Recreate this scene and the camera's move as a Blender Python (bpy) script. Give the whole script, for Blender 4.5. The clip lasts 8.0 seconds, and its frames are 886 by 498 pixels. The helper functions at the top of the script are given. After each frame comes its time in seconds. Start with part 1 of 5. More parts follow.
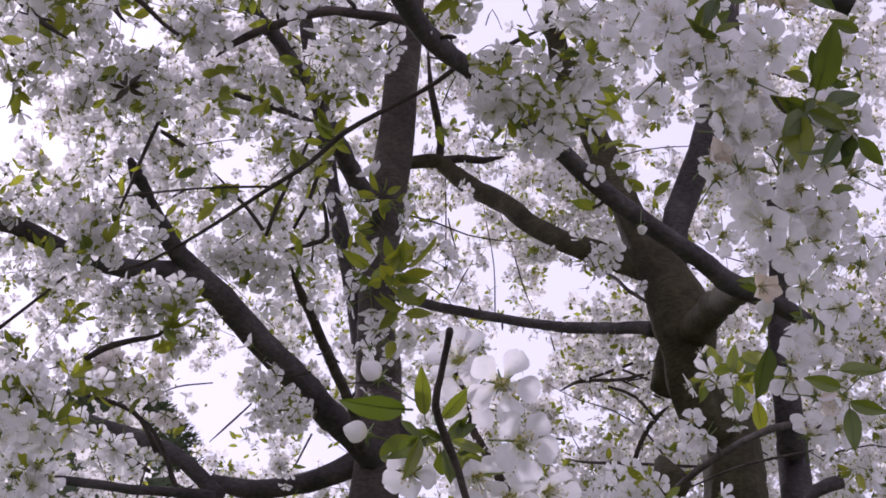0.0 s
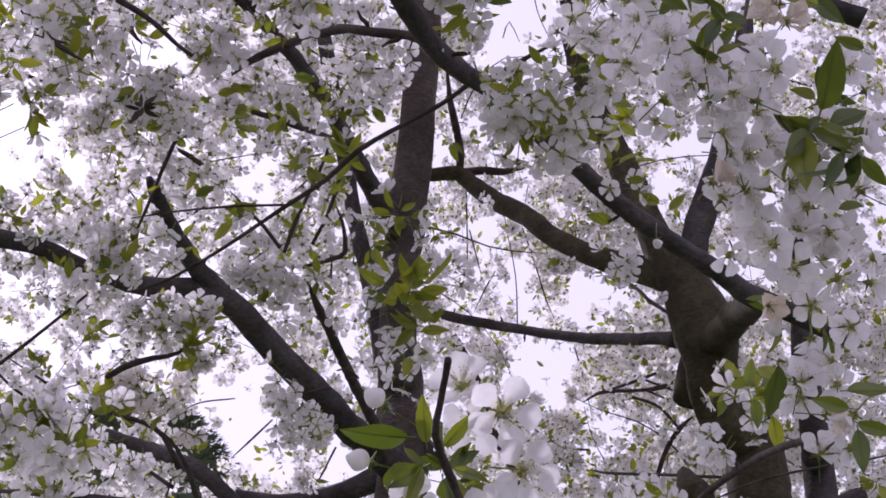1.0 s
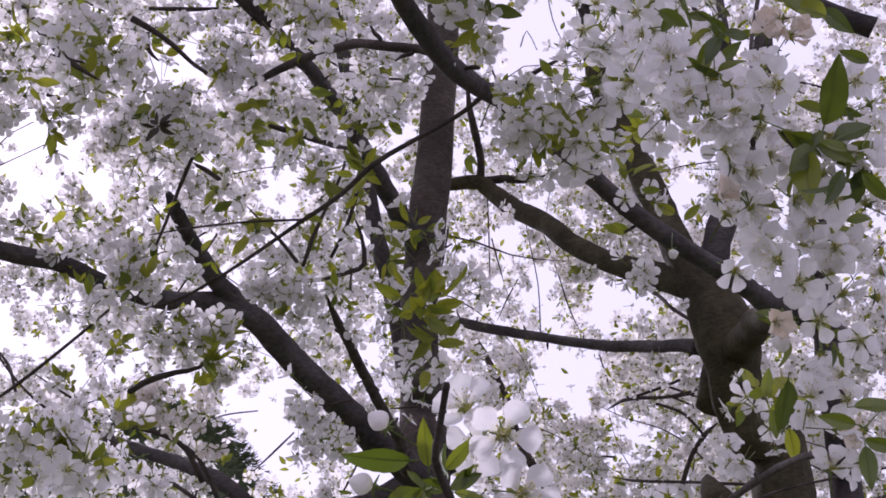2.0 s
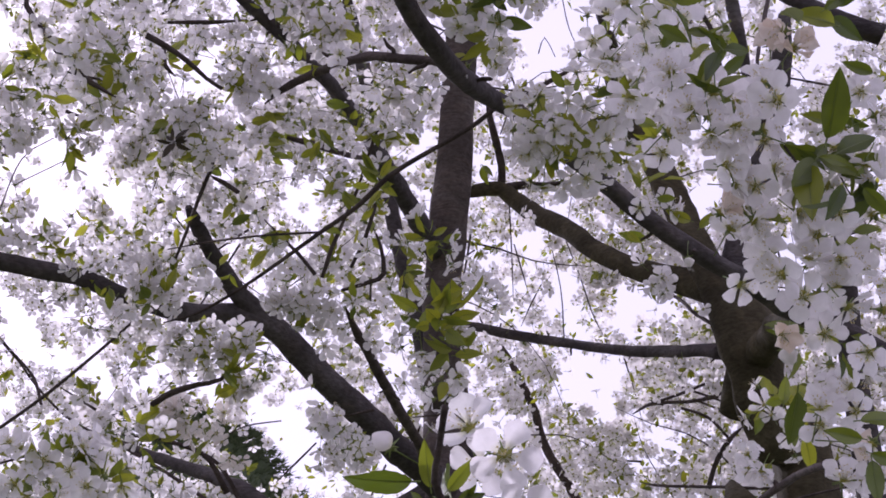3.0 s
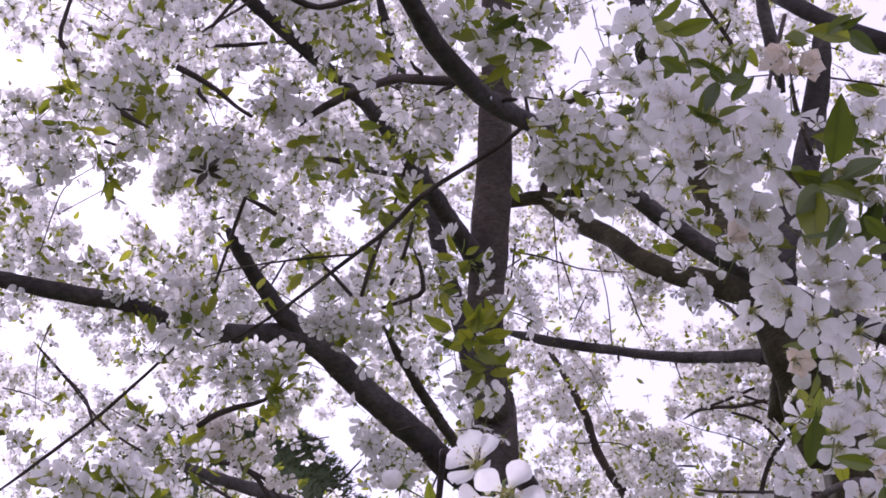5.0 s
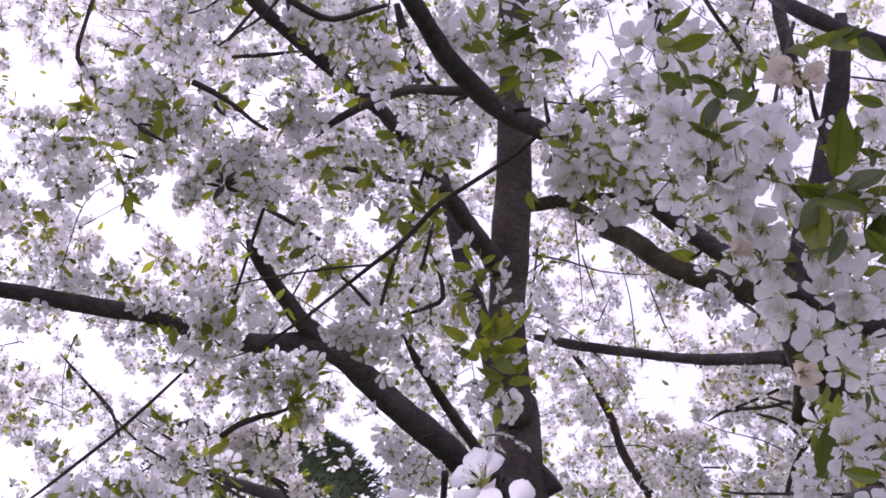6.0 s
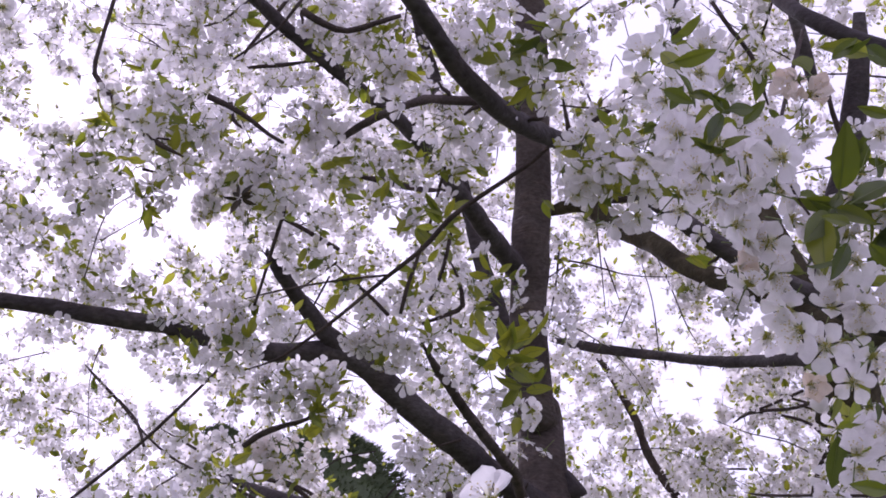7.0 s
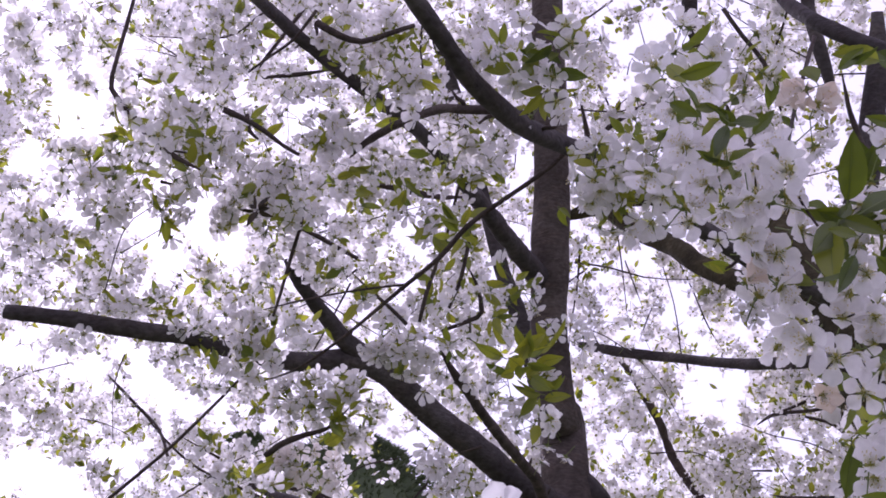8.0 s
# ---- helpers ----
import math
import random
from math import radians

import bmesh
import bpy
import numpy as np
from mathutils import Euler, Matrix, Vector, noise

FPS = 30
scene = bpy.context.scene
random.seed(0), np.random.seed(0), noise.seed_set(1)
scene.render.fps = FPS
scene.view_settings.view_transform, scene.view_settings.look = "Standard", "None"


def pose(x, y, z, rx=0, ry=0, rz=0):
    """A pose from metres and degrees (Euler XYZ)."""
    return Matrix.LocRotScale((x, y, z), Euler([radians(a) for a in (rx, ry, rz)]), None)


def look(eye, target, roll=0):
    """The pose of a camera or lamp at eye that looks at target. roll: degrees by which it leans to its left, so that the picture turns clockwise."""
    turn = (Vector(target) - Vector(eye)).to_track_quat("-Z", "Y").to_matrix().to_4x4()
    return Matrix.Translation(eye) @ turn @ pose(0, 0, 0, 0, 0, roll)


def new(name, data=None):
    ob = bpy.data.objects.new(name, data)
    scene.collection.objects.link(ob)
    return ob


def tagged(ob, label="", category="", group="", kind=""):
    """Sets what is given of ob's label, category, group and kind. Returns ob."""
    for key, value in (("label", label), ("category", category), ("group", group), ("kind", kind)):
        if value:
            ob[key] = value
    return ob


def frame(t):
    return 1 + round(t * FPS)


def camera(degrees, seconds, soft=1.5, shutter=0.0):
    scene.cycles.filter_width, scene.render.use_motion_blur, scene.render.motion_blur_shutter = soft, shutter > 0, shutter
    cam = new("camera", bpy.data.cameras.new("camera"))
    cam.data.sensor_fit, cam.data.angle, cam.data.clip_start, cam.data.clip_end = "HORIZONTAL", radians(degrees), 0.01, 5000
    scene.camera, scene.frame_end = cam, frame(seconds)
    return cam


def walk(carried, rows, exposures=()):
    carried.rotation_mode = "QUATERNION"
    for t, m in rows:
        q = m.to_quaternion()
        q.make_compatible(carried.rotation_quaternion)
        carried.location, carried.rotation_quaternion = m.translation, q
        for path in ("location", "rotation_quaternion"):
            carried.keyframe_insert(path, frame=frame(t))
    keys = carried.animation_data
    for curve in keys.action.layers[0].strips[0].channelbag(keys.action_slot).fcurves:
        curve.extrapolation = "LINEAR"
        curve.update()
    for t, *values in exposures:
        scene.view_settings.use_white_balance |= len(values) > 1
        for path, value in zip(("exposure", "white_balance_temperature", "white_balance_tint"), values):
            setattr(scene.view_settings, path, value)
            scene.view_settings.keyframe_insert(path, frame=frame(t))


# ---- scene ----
EXPOSURES = [(0.0, 0.01, 5730, 31), (4.0, 0.15, 5670, 35), (8.0, 0.26, 5570, 39)]

cam = camera(37.65, 8.0, soft=1.7)
# seconds, place in metres, turn in degrees
ROWS = [
    (0.0, 0.0, 0.0, 1.6, 118.037, -2.825, -1.504),
    (0.5, 0.00475, -0.00184, 1.60348, 118.205, -2.78, -0.821),
    (1.0, 0.00963, -0.00376, 1.60666, 118.337, -2.73, -0.124),
    (1.5, 0.01465, -0.00582, 1.60962, 118.439, -2.676, 0.585),
    (2.0, 0.01981, -0.00805, 1.61241, 118.514, -2.617, 1.306),
    (2.5, 0.02511, -0.01048, 1.6151, 118.566, -2.552, 2.036),
    (3.0, 0.03053, -0.01311, 1.61774, 118.6, -2.484, 2.775),
    (3.5, 0.03602, -0.01593, 1.62034, 118.619, -2.41, 3.518),
    (4.0, 0.04157, -0.01892, 1.62295, 118.626, -2.332, 4.265),
    (4.5, 0.04712, -0.02205, 1.62556, 118.626, -2.249, 5.012),
    (5.0, 0.05262, -0.02525, 1.6282, 118.622, -2.163, 5.756),
    (5.5, 0.058, -0.02846, 1.63084, 118.617, -2.072, 6.493),
    (6.0, 0.06319, -0.0316, 1.63348, 118.615, -1.978, 7.221),
    (6.5, 0.06811, -0.03455, 1.63608, 118.619, -1.881, 7.934),
    (7.0, 0.07265, -0.03721, 1.63862, 118.632, -1.781, 8.63),
    (7.5, 0.07673, -0.03943, 1.64103, 118.657, -1.678, 9.303),
    (8.0, 0.08022, -0.04109, 1.64328, 118.696, -1.573, 9.948),
]
walk(cam, [(t, pose(x, y, z, rx, ry, rz)) for t, x, y, z, rx, ry, rz in ROWS], EXPOSURES)

# ---- world, sun ----
SUN_WAY = Vector((-0.412, 0.734, 0.5395)).normalized()
world = bpy.data.worlds.new("hazy_spring_sky")
scene.world = world
world.use_nodes = True
wn, wl = world.node_tree.nodes, world.node_tree.links
wn.clear()
sky = wn.new("ShaderNodeTexSky")
sky.sky_type, sky.sun_disc = "NISHITA", False
sky.sun_elevation, sky.sun_rotation = math.asin(SUN_WAY.z), math.atan2(SUN_WAY.x, SUN_WAY.y)
sky.air_density, sky.dust_density, sky.ozone_density = 0.5, 1.0, 1.0
clear_bg, haze_bg = wn.new("ShaderNodeBackground"), wn.new("ShaderNodeBackground")
wl.new(sky.outputs[0], clear_bg.inputs[0])
clear_bg.inputs[1].default_value = 0.025
haze_bg.inputs[0].default_value = (1.0, 0.94, 0.985, 1)
haze_bg.inputs[1].default_value = 0.82
sky_sum, sky_out = wn.new("ShaderNodeAddShader"), wn.new("ShaderNodeOutputWorld")
wl.new(clear_bg.outputs[0], sky_sum.inputs[0])
wl.new(haze_bg.outputs[0], sky_sum.inputs[1])
wl.new(sky_sum.outputs[0], sky_out.inputs[0])

sun = new("sun", bpy.data.lights.new("sun", "SUN"))
sun.data.energy, sun.data.angle, sun.data.color = 4.2, radians(3.0), (1.0, 0.95, 0.88)
sun.matrix_world = look(SUN_WAY * 30, (0, 0, 0))


# ---- materials ----
def material(name):
    m = bpy.data.materials.new(name)
    m.use_nodes = True
    m.node_tree.nodes.clear()
    return m, m.node_tree.nodes, m.node_tree.links


def ramp(nodes, links, source, stops):
    r = nodes.new("ShaderNodeValToRGB")
    while len(r.color_ramp.elements) < len(stops):
        r.color_ramp.elements.new(0.5)
    for e, (at, colour) in zip(r.color_ramp.elements, stops):
        e.position, e.color = at, (*colour, 1)
    links.new(source, r.inputs[0])
    return r.outputs[0]


def noise_of(nodes, links, scale, detail=4, stretch=(1, 1, 1), rough=0.6):
    co, mp, nz = nodes.new("ShaderNodeTexCoord"), nodes.new("ShaderNodeMapping"), nodes.new("ShaderNodeTexNoise")
    mp.inputs["Scale"].default_value = stretch
    nz.inputs["Scale"].default_value, nz.inputs["Detail"].default_value, nz.inputs["Roughness"].default_value = scale, detail, rough
    links.new(co.outputs["Object"], mp.inputs[0])
    links.new(mp.outputs[0], nz.inputs[0])
    return nz.outputs[0]


def mixed(nodes, links, a, b, factor, how="MIX"):
    mx = nodes.new("ShaderNodeMix")
    mx.data_type, mx.blend_type = "RGBA", how
    for socket, value in ((mx.inputs[6], a), (mx.inputs[7], b), (mx.inputs[0], factor)):
        if isinstance(value, (float, int)):
            socket.default_value = value
        elif isinstance(value, tuple):
            socket.default_value = (*value, 1)
        else:
            links.new(value, socket)
    return mx.outputs[2]


def thin_leafy(name, stops, through_tint, share, gloss, joined, vein_scale, rough=0.45, claw=None):
    """A thin petal or leaf, which lets part of the light through. claw: the colour where a petal is attached."""
    m, n, l = material(name)
    if joined:
        rnd = n.new("ShaderNodeNewGeometry").outputs["Random Per Island"]
    else:
        rnd = n.new("ShaderNodeObjectInfo").outputs["Random"]
    base = ramp(n, l, rnd, stops)
    fine = noise_of(n, l, vein_scale, 3)
    col = mixed(n, l, base, ramp(n, l, fine, [(0.3, (0.92, 0.92, 0.92)), (0.7, (1, 1, 1))]), 1.0, "MULTIPLY")
    if claw:
        reach = n.new("ShaderNodeVectorMath")
        reach.operation = "LENGTH"
        l.new(n.new("ShaderNodeTexCoord").outputs["Object"], reach.inputs[0])
        col = mixed(n, l, col, ramp(n, l, reach.outputs["Value"], [(0.0025, claw), (0.0080, (1, 1, 1))]), 1.0, "MULTIPLY")
    tint = mixed(n, l, col, through_tint, 1.0, "MULTIPLY")
    d, t, g = n.new("ShaderNodeBsdfDiffuse"), n.new("ShaderNodeBsdfTranslucent"), n.new("ShaderNodeBsdfGlossy")
    l.new(col, d.inputs[0])
    l.new(tint, t.inputs[0])
    g.inputs["Roughness"].default_value = rough
    bump = n.new("ShaderNodeBump")
    bump.inputs["Strength"].default_value, bump.inputs["Distance"].default_value = 0.25, 0.001
    l.new(fine, bump.inputs["Height"])
    for sh in (d, t, g):
        l.new(bump.outputs[0], sh.inputs["Normal"])
    m1, m2, out = n.new("ShaderNodeMixShader"), n.new("ShaderNodeMixShader"), n.new("ShaderNodeOutputMaterial")
    m1.inputs[0].default_value, m2.inputs[0].default_value = share, gloss
    l.new(d.outputs[0], m1.inputs[1])
    l.new(t.outputs[0], m1.inputs[2])
    l.new(m1.outputs[0], m2.inputs[1])
    l.new(g.outputs[0], m2.inputs[2])
    l.new(m2.outputs[0], out.inputs[0])
    return m


PETAL_STOPS = [(0.0, (0.85, 0.828, 0.825)), (0.5, (0.91, 0.892, 0.885)), (1.0, (0.87, 0.86, 0.83))]
WILT_STOPS = [(0.0, (0.84, 0.76, 0.68)), (1.0, (0.88, 0.85, 0.82))]
FADING_STOPS = [(0.0, (0.86, 0.80, 0.77)), (1.0, (0.89, 0.865, 0.85))]
LEAF_STOPS = [(0.0, (0.20, 0.25, 0.025)), (0.5, (0.36, 0.37, 0.04)), (1.0, (0.13, 0.18, 0.03))]
PETAL = thin_leafy("white_petal", PETAL_STOPS, (1.0, 0.98, 1.0), 0.53, 0.02, False, 220, claw=(0.80, 0.82, 0.58))
PETAL_FAR = thin_leafy("white_petal_mass", PETAL_STOPS, (1.0, 0.98, 1.0), 0.57, 0.02, True, 160)
PETAL_WILTED = thin_leafy("wilted_petal", WILT_STOPS, (1.0, 0.9, 0.8), 0.4, 0.02, False, 200)
PETAL_FADING = thin_leafy("fading_petal", FADING_STOPS, (1.0, 0.96, 0.92), 0.5, 0.02, True, 180)
LEAF = thin_leafy("young_leaf", LEAF_STOPS, (1.0, 1.0, 0.5), 0.62, 0.05, False, 300, 0.35)
LEAF_FAR = thin_leafy("young_leaf_mass", LEAF_STOPS, (1.0, 1.0, 0.5), 0.62, 0.05, True, 200, 0.35)
# the near leaves' shade is put into this darker leaf colour
LEAF_SHADED = thin_leafy("shaded_leaf", [(0.0, (0.070, 0.105, 0.012)), (0.5, (0.125, 0.165, 0.016)), (1.0, (0.23, 0.255, 0.026))], (1.0, 1.0, 0.5), 0.62, 0.06, False, 260, 0.35)
LEAF_DARK = thin_leafy("dried_leaf", [(0.0, (0.035, 0.028, 0.018)), (1.0, (0.07, 0.055, 0.035))], (1.0, 0.8, 0.5), 0.15, 0.03, False, 300, 0.6)
CONIFER = thin_leafy("conifer_needles", [(0.0, (0.065, 0.092, 0.036)), (1.0, (0.120, 0.150, 0.062))], (0.8, 1, 0.6), 0.2, 0.03, True, 20)


def plain(name, stops, scale, rough=0.7, stretch=(1, 1, 1), bump_by=0.3, bump_size=0.002):
    m, n, l = material(name)
    p, out, bump = n.new("ShaderNodeBsdfPrincipled"), n.new("ShaderNodeOutputMaterial"), n.new("ShaderNodeBump")
    nz = noise_of(n, l, scale, 5, stretch)
    l.new(ramp(n, l, nz, stops), p.inputs["Base Color"])
    p.inputs["Roughness"].default_value = rough
    bump.inputs["Strength"].default_value, bump.inputs["Distance"].default_value = bump_by, bump_size
    l.new(nz, bump.inputs["Height"])
    l.new(bump.outputs[0], p.inputs["Normal"])
    l.new(p.outputs[0], out.inputs[0])
    return m


CENTRE = plain("flower_centre", [(0.3, (0.20, 0.22, 0.03)), (0.7, (0.36, 0.32, 0.06))], 400)
STAMEN = plain("stamen", [(0.3, (0.55, 0.44, 0.16)), (0.7, (0.74, 0.66, 0.38))], 300)
GREEN = plain("green_stalk", [(0.3, (0.10, 0.15, 0.03)), (0.7, (0.17, 0.20, 0.05))], 150)


def bark_material(name, dark, mid, light, size, stretch=(0.7, 0.7, 5.0)):
    """Cherry bark: smooth or scaly, with cross bands of corky pores and pale lichen."""
    m, n, l = material(name)
    p, out = n.new("ShaderNodeBsdfPrincipled"), n.new("ShaderNodeOutputMaterial")
    blotch = noise_of(n, l, 14 * size, 5)
    fine = noise_of(n, l, 120 * size, 6, (1, 1, 2.2))
    bands = noise_of(n, l, 26 * size, 4, stretch)
    base = ramp(n, l, blotch, [(0.30, dark), (0.55, mid), (0.78, light)])
    col = mixed(n, l, base, ramp(n, l, fine, [(0.3, (0.55, 0.52, 0.52)), (0.65, (1, 1, 1))]), 1.0, "MULTIPLY")
    col = mixed(n, l, col, ramp(n, l, bands, [(0.52, (1, 1, 1)), (0.64, (1.4, 1.3, 1.2))]), 0.45, "MULTIPLY")
    l.new(col, p.inputs["Base Color"])
    p.inputs["Roughness"].default_value = 0.85
    p.inputs["Specular IOR Level"].default_value = 0.15
    b1, b2 = n.new("ShaderNodeBump"), n.new("ShaderNodeBump")
    b1.inputs["Strength"].default_value, b1.inputs["Distance"].default_value = 0.7, 0.004 / size
    b2.inputs["Strength"].default_value, b2.inputs["Distance"].default_value = 0.7, 0.0025 / size
    l.new(bands, b1.inputs["Height"])
    l.new(fine, b2.inputs["Height"])
    l.new(b1.outputs[0], b2.inputs["Normal"])
    l.new(b2.outputs[0], p.inputs["Normal"])
    l.new(p.outputs[0], out.inputs[0])
    return m


BARK = bark_material("cherry_bark", (0.072, 0.058, 0.052), (0.130, 0.108, 0.096), (0.210, 0.182, 0.165), 1.0)
BARK_LIMB = bark_material("limb_bark", (0.054, 0.047, 0.047), (0.094, 0.083, 0.081), (0.165, 0.150, 0.145), 1.0, (1.2, 1.2, 3.0))
BARK_BROWN = bark_material("old_cherry_bark", (0.038, 0.033, 0.018), (0.082, 0.071, 0.041), (0.165, 0.146, 0.092), 1.0, (2.2, 2.2, 1.2))
BARK_TWIG = bark_material("twig_bark", (0.050, 0.039, 0.035), (0.090, 0.071, 0.063), (0.14, 0.115, 0.10), 3.0)
GRASS = plain("meadow_grass", [(0.3, (0.045, 0.06, 0.025)), (0.7, (0.085, 0.10, 0.045))], 3, 0.9)


# ---- mesh helpers ----
def mesh_of(name, verts, faces, mats, materials, smooth=True):
    me = bpy.data.meshes.new(name)
    me.from_pydata([tuple(v) for v in verts], [], faces)
    for m in materials:
        me.materials.append(m)
    me.polygons.foreach_set("material_index", list(mats))
    if smooth:
        me.polygons.foreach_set("use_smooth", [True] * len(faces))
    me.update()
    return me


def mesh_of_arrays(name, verts, tris, mats, materials):
    """A mesh out of arrays of corners, triangles and material numbers."""
    me = bpy.data.meshes.new(name)
    me.vertices.add(len(verts))
    me.vertices.foreach_set("co", np.ascontiguousarray(verts, dtype=np.float32).ravel())
    me.loops.add(len(tris) * 3)
    me.loops.foreach_set("vertex_index", np.ascontiguousarray(tris, dtype=np.int32).ravel())
    me.polygons.add(len(tris))
    me.polygons.foreach_set("loop_start", np.arange(0, len(tris) * 3, 3, dtype=np.int32))
    me.polygons.foreach_set("material_index", np.ascontiguousarray(mats, dtype=np.int32))
    me.polygons.foreach_set("use_smooth", np.ones(len(tris), dtype=bool))
    for m in materials:
        me.materials.append(m)
    me.update(calc_edges=True)
    me.validate()
    return me


def part(name, me, parent, label=""):
    ob = new(name, me)
    ob.parent = parent
    return tagged(ob, label)


def glide(points, step):
    """Points along a smooth curve through the given ones, each (x, y, z, radius)."""
    p = [np.array(q, float) for q in points]
    p = [2 * p[0] - p[1]] + p + [2 * p[-1] - p[-2]]
    made = []
    for a, b, c, d in zip(p, p[1:], p[2:], p[3:]):
        k = max(2, int(np.linalg.norm(c[:3] - b[:3]) / step))
        for i in range(k):
            u = i / k
            made.append(0.5 * (2 * b + (c - a) * u + (2 * a - 5 * b + 4 * c - d) * u * u + (3 * b - a - 3 * c + d) * u ** 3))
    made.append(p[-2])
    return made


def tube(name, points, mat, sides=12, step=0.02, knobs=0.12, seed=0):
    """A tapered limb with knots and swellings, closed at both ends."""
    rnd = random.Random(seed)
    line = glide(points, step)
    verts, faces = [], []
    side = Vector((1, 0, 0))
    off = rnd.uniform(0, 50)
    for i, q in enumerate(line):
        a, b = line[max(i - 1, 0)], line[min(i + 1, len(line) - 1)]
        way = Vector((b - a)[:3]).normalized()
        side = (side - way * side.dot(way))
        side = side.normalized() if side.length > 1e-4 else way.orthogonal().normalized()
        up = way.cross(side)
        r = max(q[3], 0.0006)
        wob = Vector((noise.noise((off, i * 0.13, 0)), noise.noise((off, 0, i * 0.13)), noise.noise((i * 0.13, off, 3)))) * r * 0.35
        for s in range(sides):
            ang = 2 * math.pi * s / sides
            k = 1 + knobs * (noise.noise((math.cos(ang) * 1.3 + off, math.sin(ang) * 1.3, i * step / max(r, 0.004) * 0.5)) * 1.2
                             + noise.noise((math.cos(ang) * 3 + off, math.sin(ang) * 3, i * step / max(r, 0.004) * 1.7)) * 0.6)
            verts.append(Vector(q[:3]) + wob + (side * math.cos(ang) + up * math.sin(ang)) * r * k)
    n = len(line)
    for i in range(n - 1):
        for s in range(sides):
            t = (s + 1) % sides
            faces.append((i * sides + s, i * sides + t, (i + 1) * sides + t, (i + 1) * sides + s))
    faces.append(tuple(range(sides))[::-1])
    faces.append(tuple((n - 1) * sides + s for s in range(sides)))
    return mesh_of(name, verts, faces, [0] * len(faces), [mat])


# ---- flowers and leaves ----
def petal_form(rnd, rows, cols, size=1.0, open_to=0.3):
    """One petal as arrays: it points along +x, its upper face to +z."""
    verts, tris = [], []
    long, wide = 0.0140 * size * rnd.uniform(0.92, 1.08), 0.0059 * size * rnd.uniform(0.9, 1.15)
    notch, cup, curl = rnd.uniform(0.0, 0.13), rnd.uniform(0.10, 0.45), rnd.uniform(-0.35, 0.45)
    wave = rnd.uniform(0, 6)
    for i in range(rows + 1):
        u = i / rows if rows > 3 else (i / rows) ** 0.75
        half = wide * 0.42 if rows <= 3 and i == rows else wide * (0.11 + 0.89 * math.sin(min(1.0, u * 1.3) * math.pi / 2) ** 2.1) * math.sqrt(max(0.0, 1 - max(0, (u - 0.5) / 0.51) ** 2.8))
        for j in range(cols + 1):
            v = -1 + 2 * j / cols
            x = 0.0016 + long * (u - notch * u ** 6 * (1 - abs(v)) - 0.06 * u * v * v)
            z = long * (open_to * u + curl * u * u * 0.5) + cup * half * v * v * 1.3 + 0.0007 * size * math.sin(wave + 5 * u + 3 * v) * u
            verts.append((x, half * v, z))
    for i in range(rows):
        for j in range(cols):
            a = i * (cols + 1) + j
            tris += [(a, a + 1, a + cols + 2), (a, a + cols + 2, a + cols + 1)]
    return np.array(verts), np.array(tris)


def spun(verts, angle):
    c, s = math.cos(angle), math.sin(angle)
    return verts @ np.array([[c, s, 0], [-s, c, 0], [0, 0, 1]])


def rod(a, b, r0, r1):
    """A thin three-sided rod."""
    a, b = Vector(a), Vector(b)
    way = (b - a).normalized()
    s = way.orthogonal().normalized()
    t = way.cross(s)
    verts = [p + (s * math.cos(k * 2.094) + t * math.sin(k * 2.094)) * r for p, r in ((a, r0), (b, r1)) for k in range(3)]
    tris = [(0, 1, 4), (0, 4, 3), (1, 2, 5), (1, 5, 4), (2, 0, 3), (2, 3, 5), (3, 4, 5)]
    return np.array([tuple(v) for v in verts]), np.array(tris)


def blob(centre, r, flat=1.0):
    v = np.array([(1, 0, 0), (-1, 0, 0), (0, 1, 0), (0, -1, 0), (0, 0, flat), (0, 0, -flat)], float) * r + np.array(centre)
    return v, np.array([(0, 2, 4), (2, 1, 4), (1, 3, 4), (3, 0, 4), (2, 0, 5), (1, 2, 5), (3, 1, 5), (0, 3, 5)])


def joined(pieces):
    """pieces: (verts, tris, material number). One set of arrays."""
    vs, ts, ms, at = [], [], [], 0
    for v, t, m in pieces:
        vs.append(v), ts.append(t + at), ms.append(np.full(len(t), m))
        at += len(v)
    return np.concatenate(vs), np.concatenate(ts), np.concatenate(ms)


def heart_pieces(rnd, stamens, size=1.0, tips=True):
    """Receptacle, stamens and stigma: material 1 and 2; calyx and stalk: 3."""
    made = [(*blob((0, 0, 0.0006), 0.0036 * size, 0.6), 1)]
    for k in range(stamens):
        a, lean = rnd.uniform(0, 6.283), rnd.uniform(0.25, 1.0)
        tip = Vector((math.cos(a) * lean, math.sin(a) * lean, 1.0)).normalized() * rnd.uniform(0.006, 0.0100) * size
        made.append((*rod((0, 0, 0.001), tip, 0.00020, 0.00015), 0))
        if tips:
            made.append((*blob(tip, 0.00062), 2))
    return made


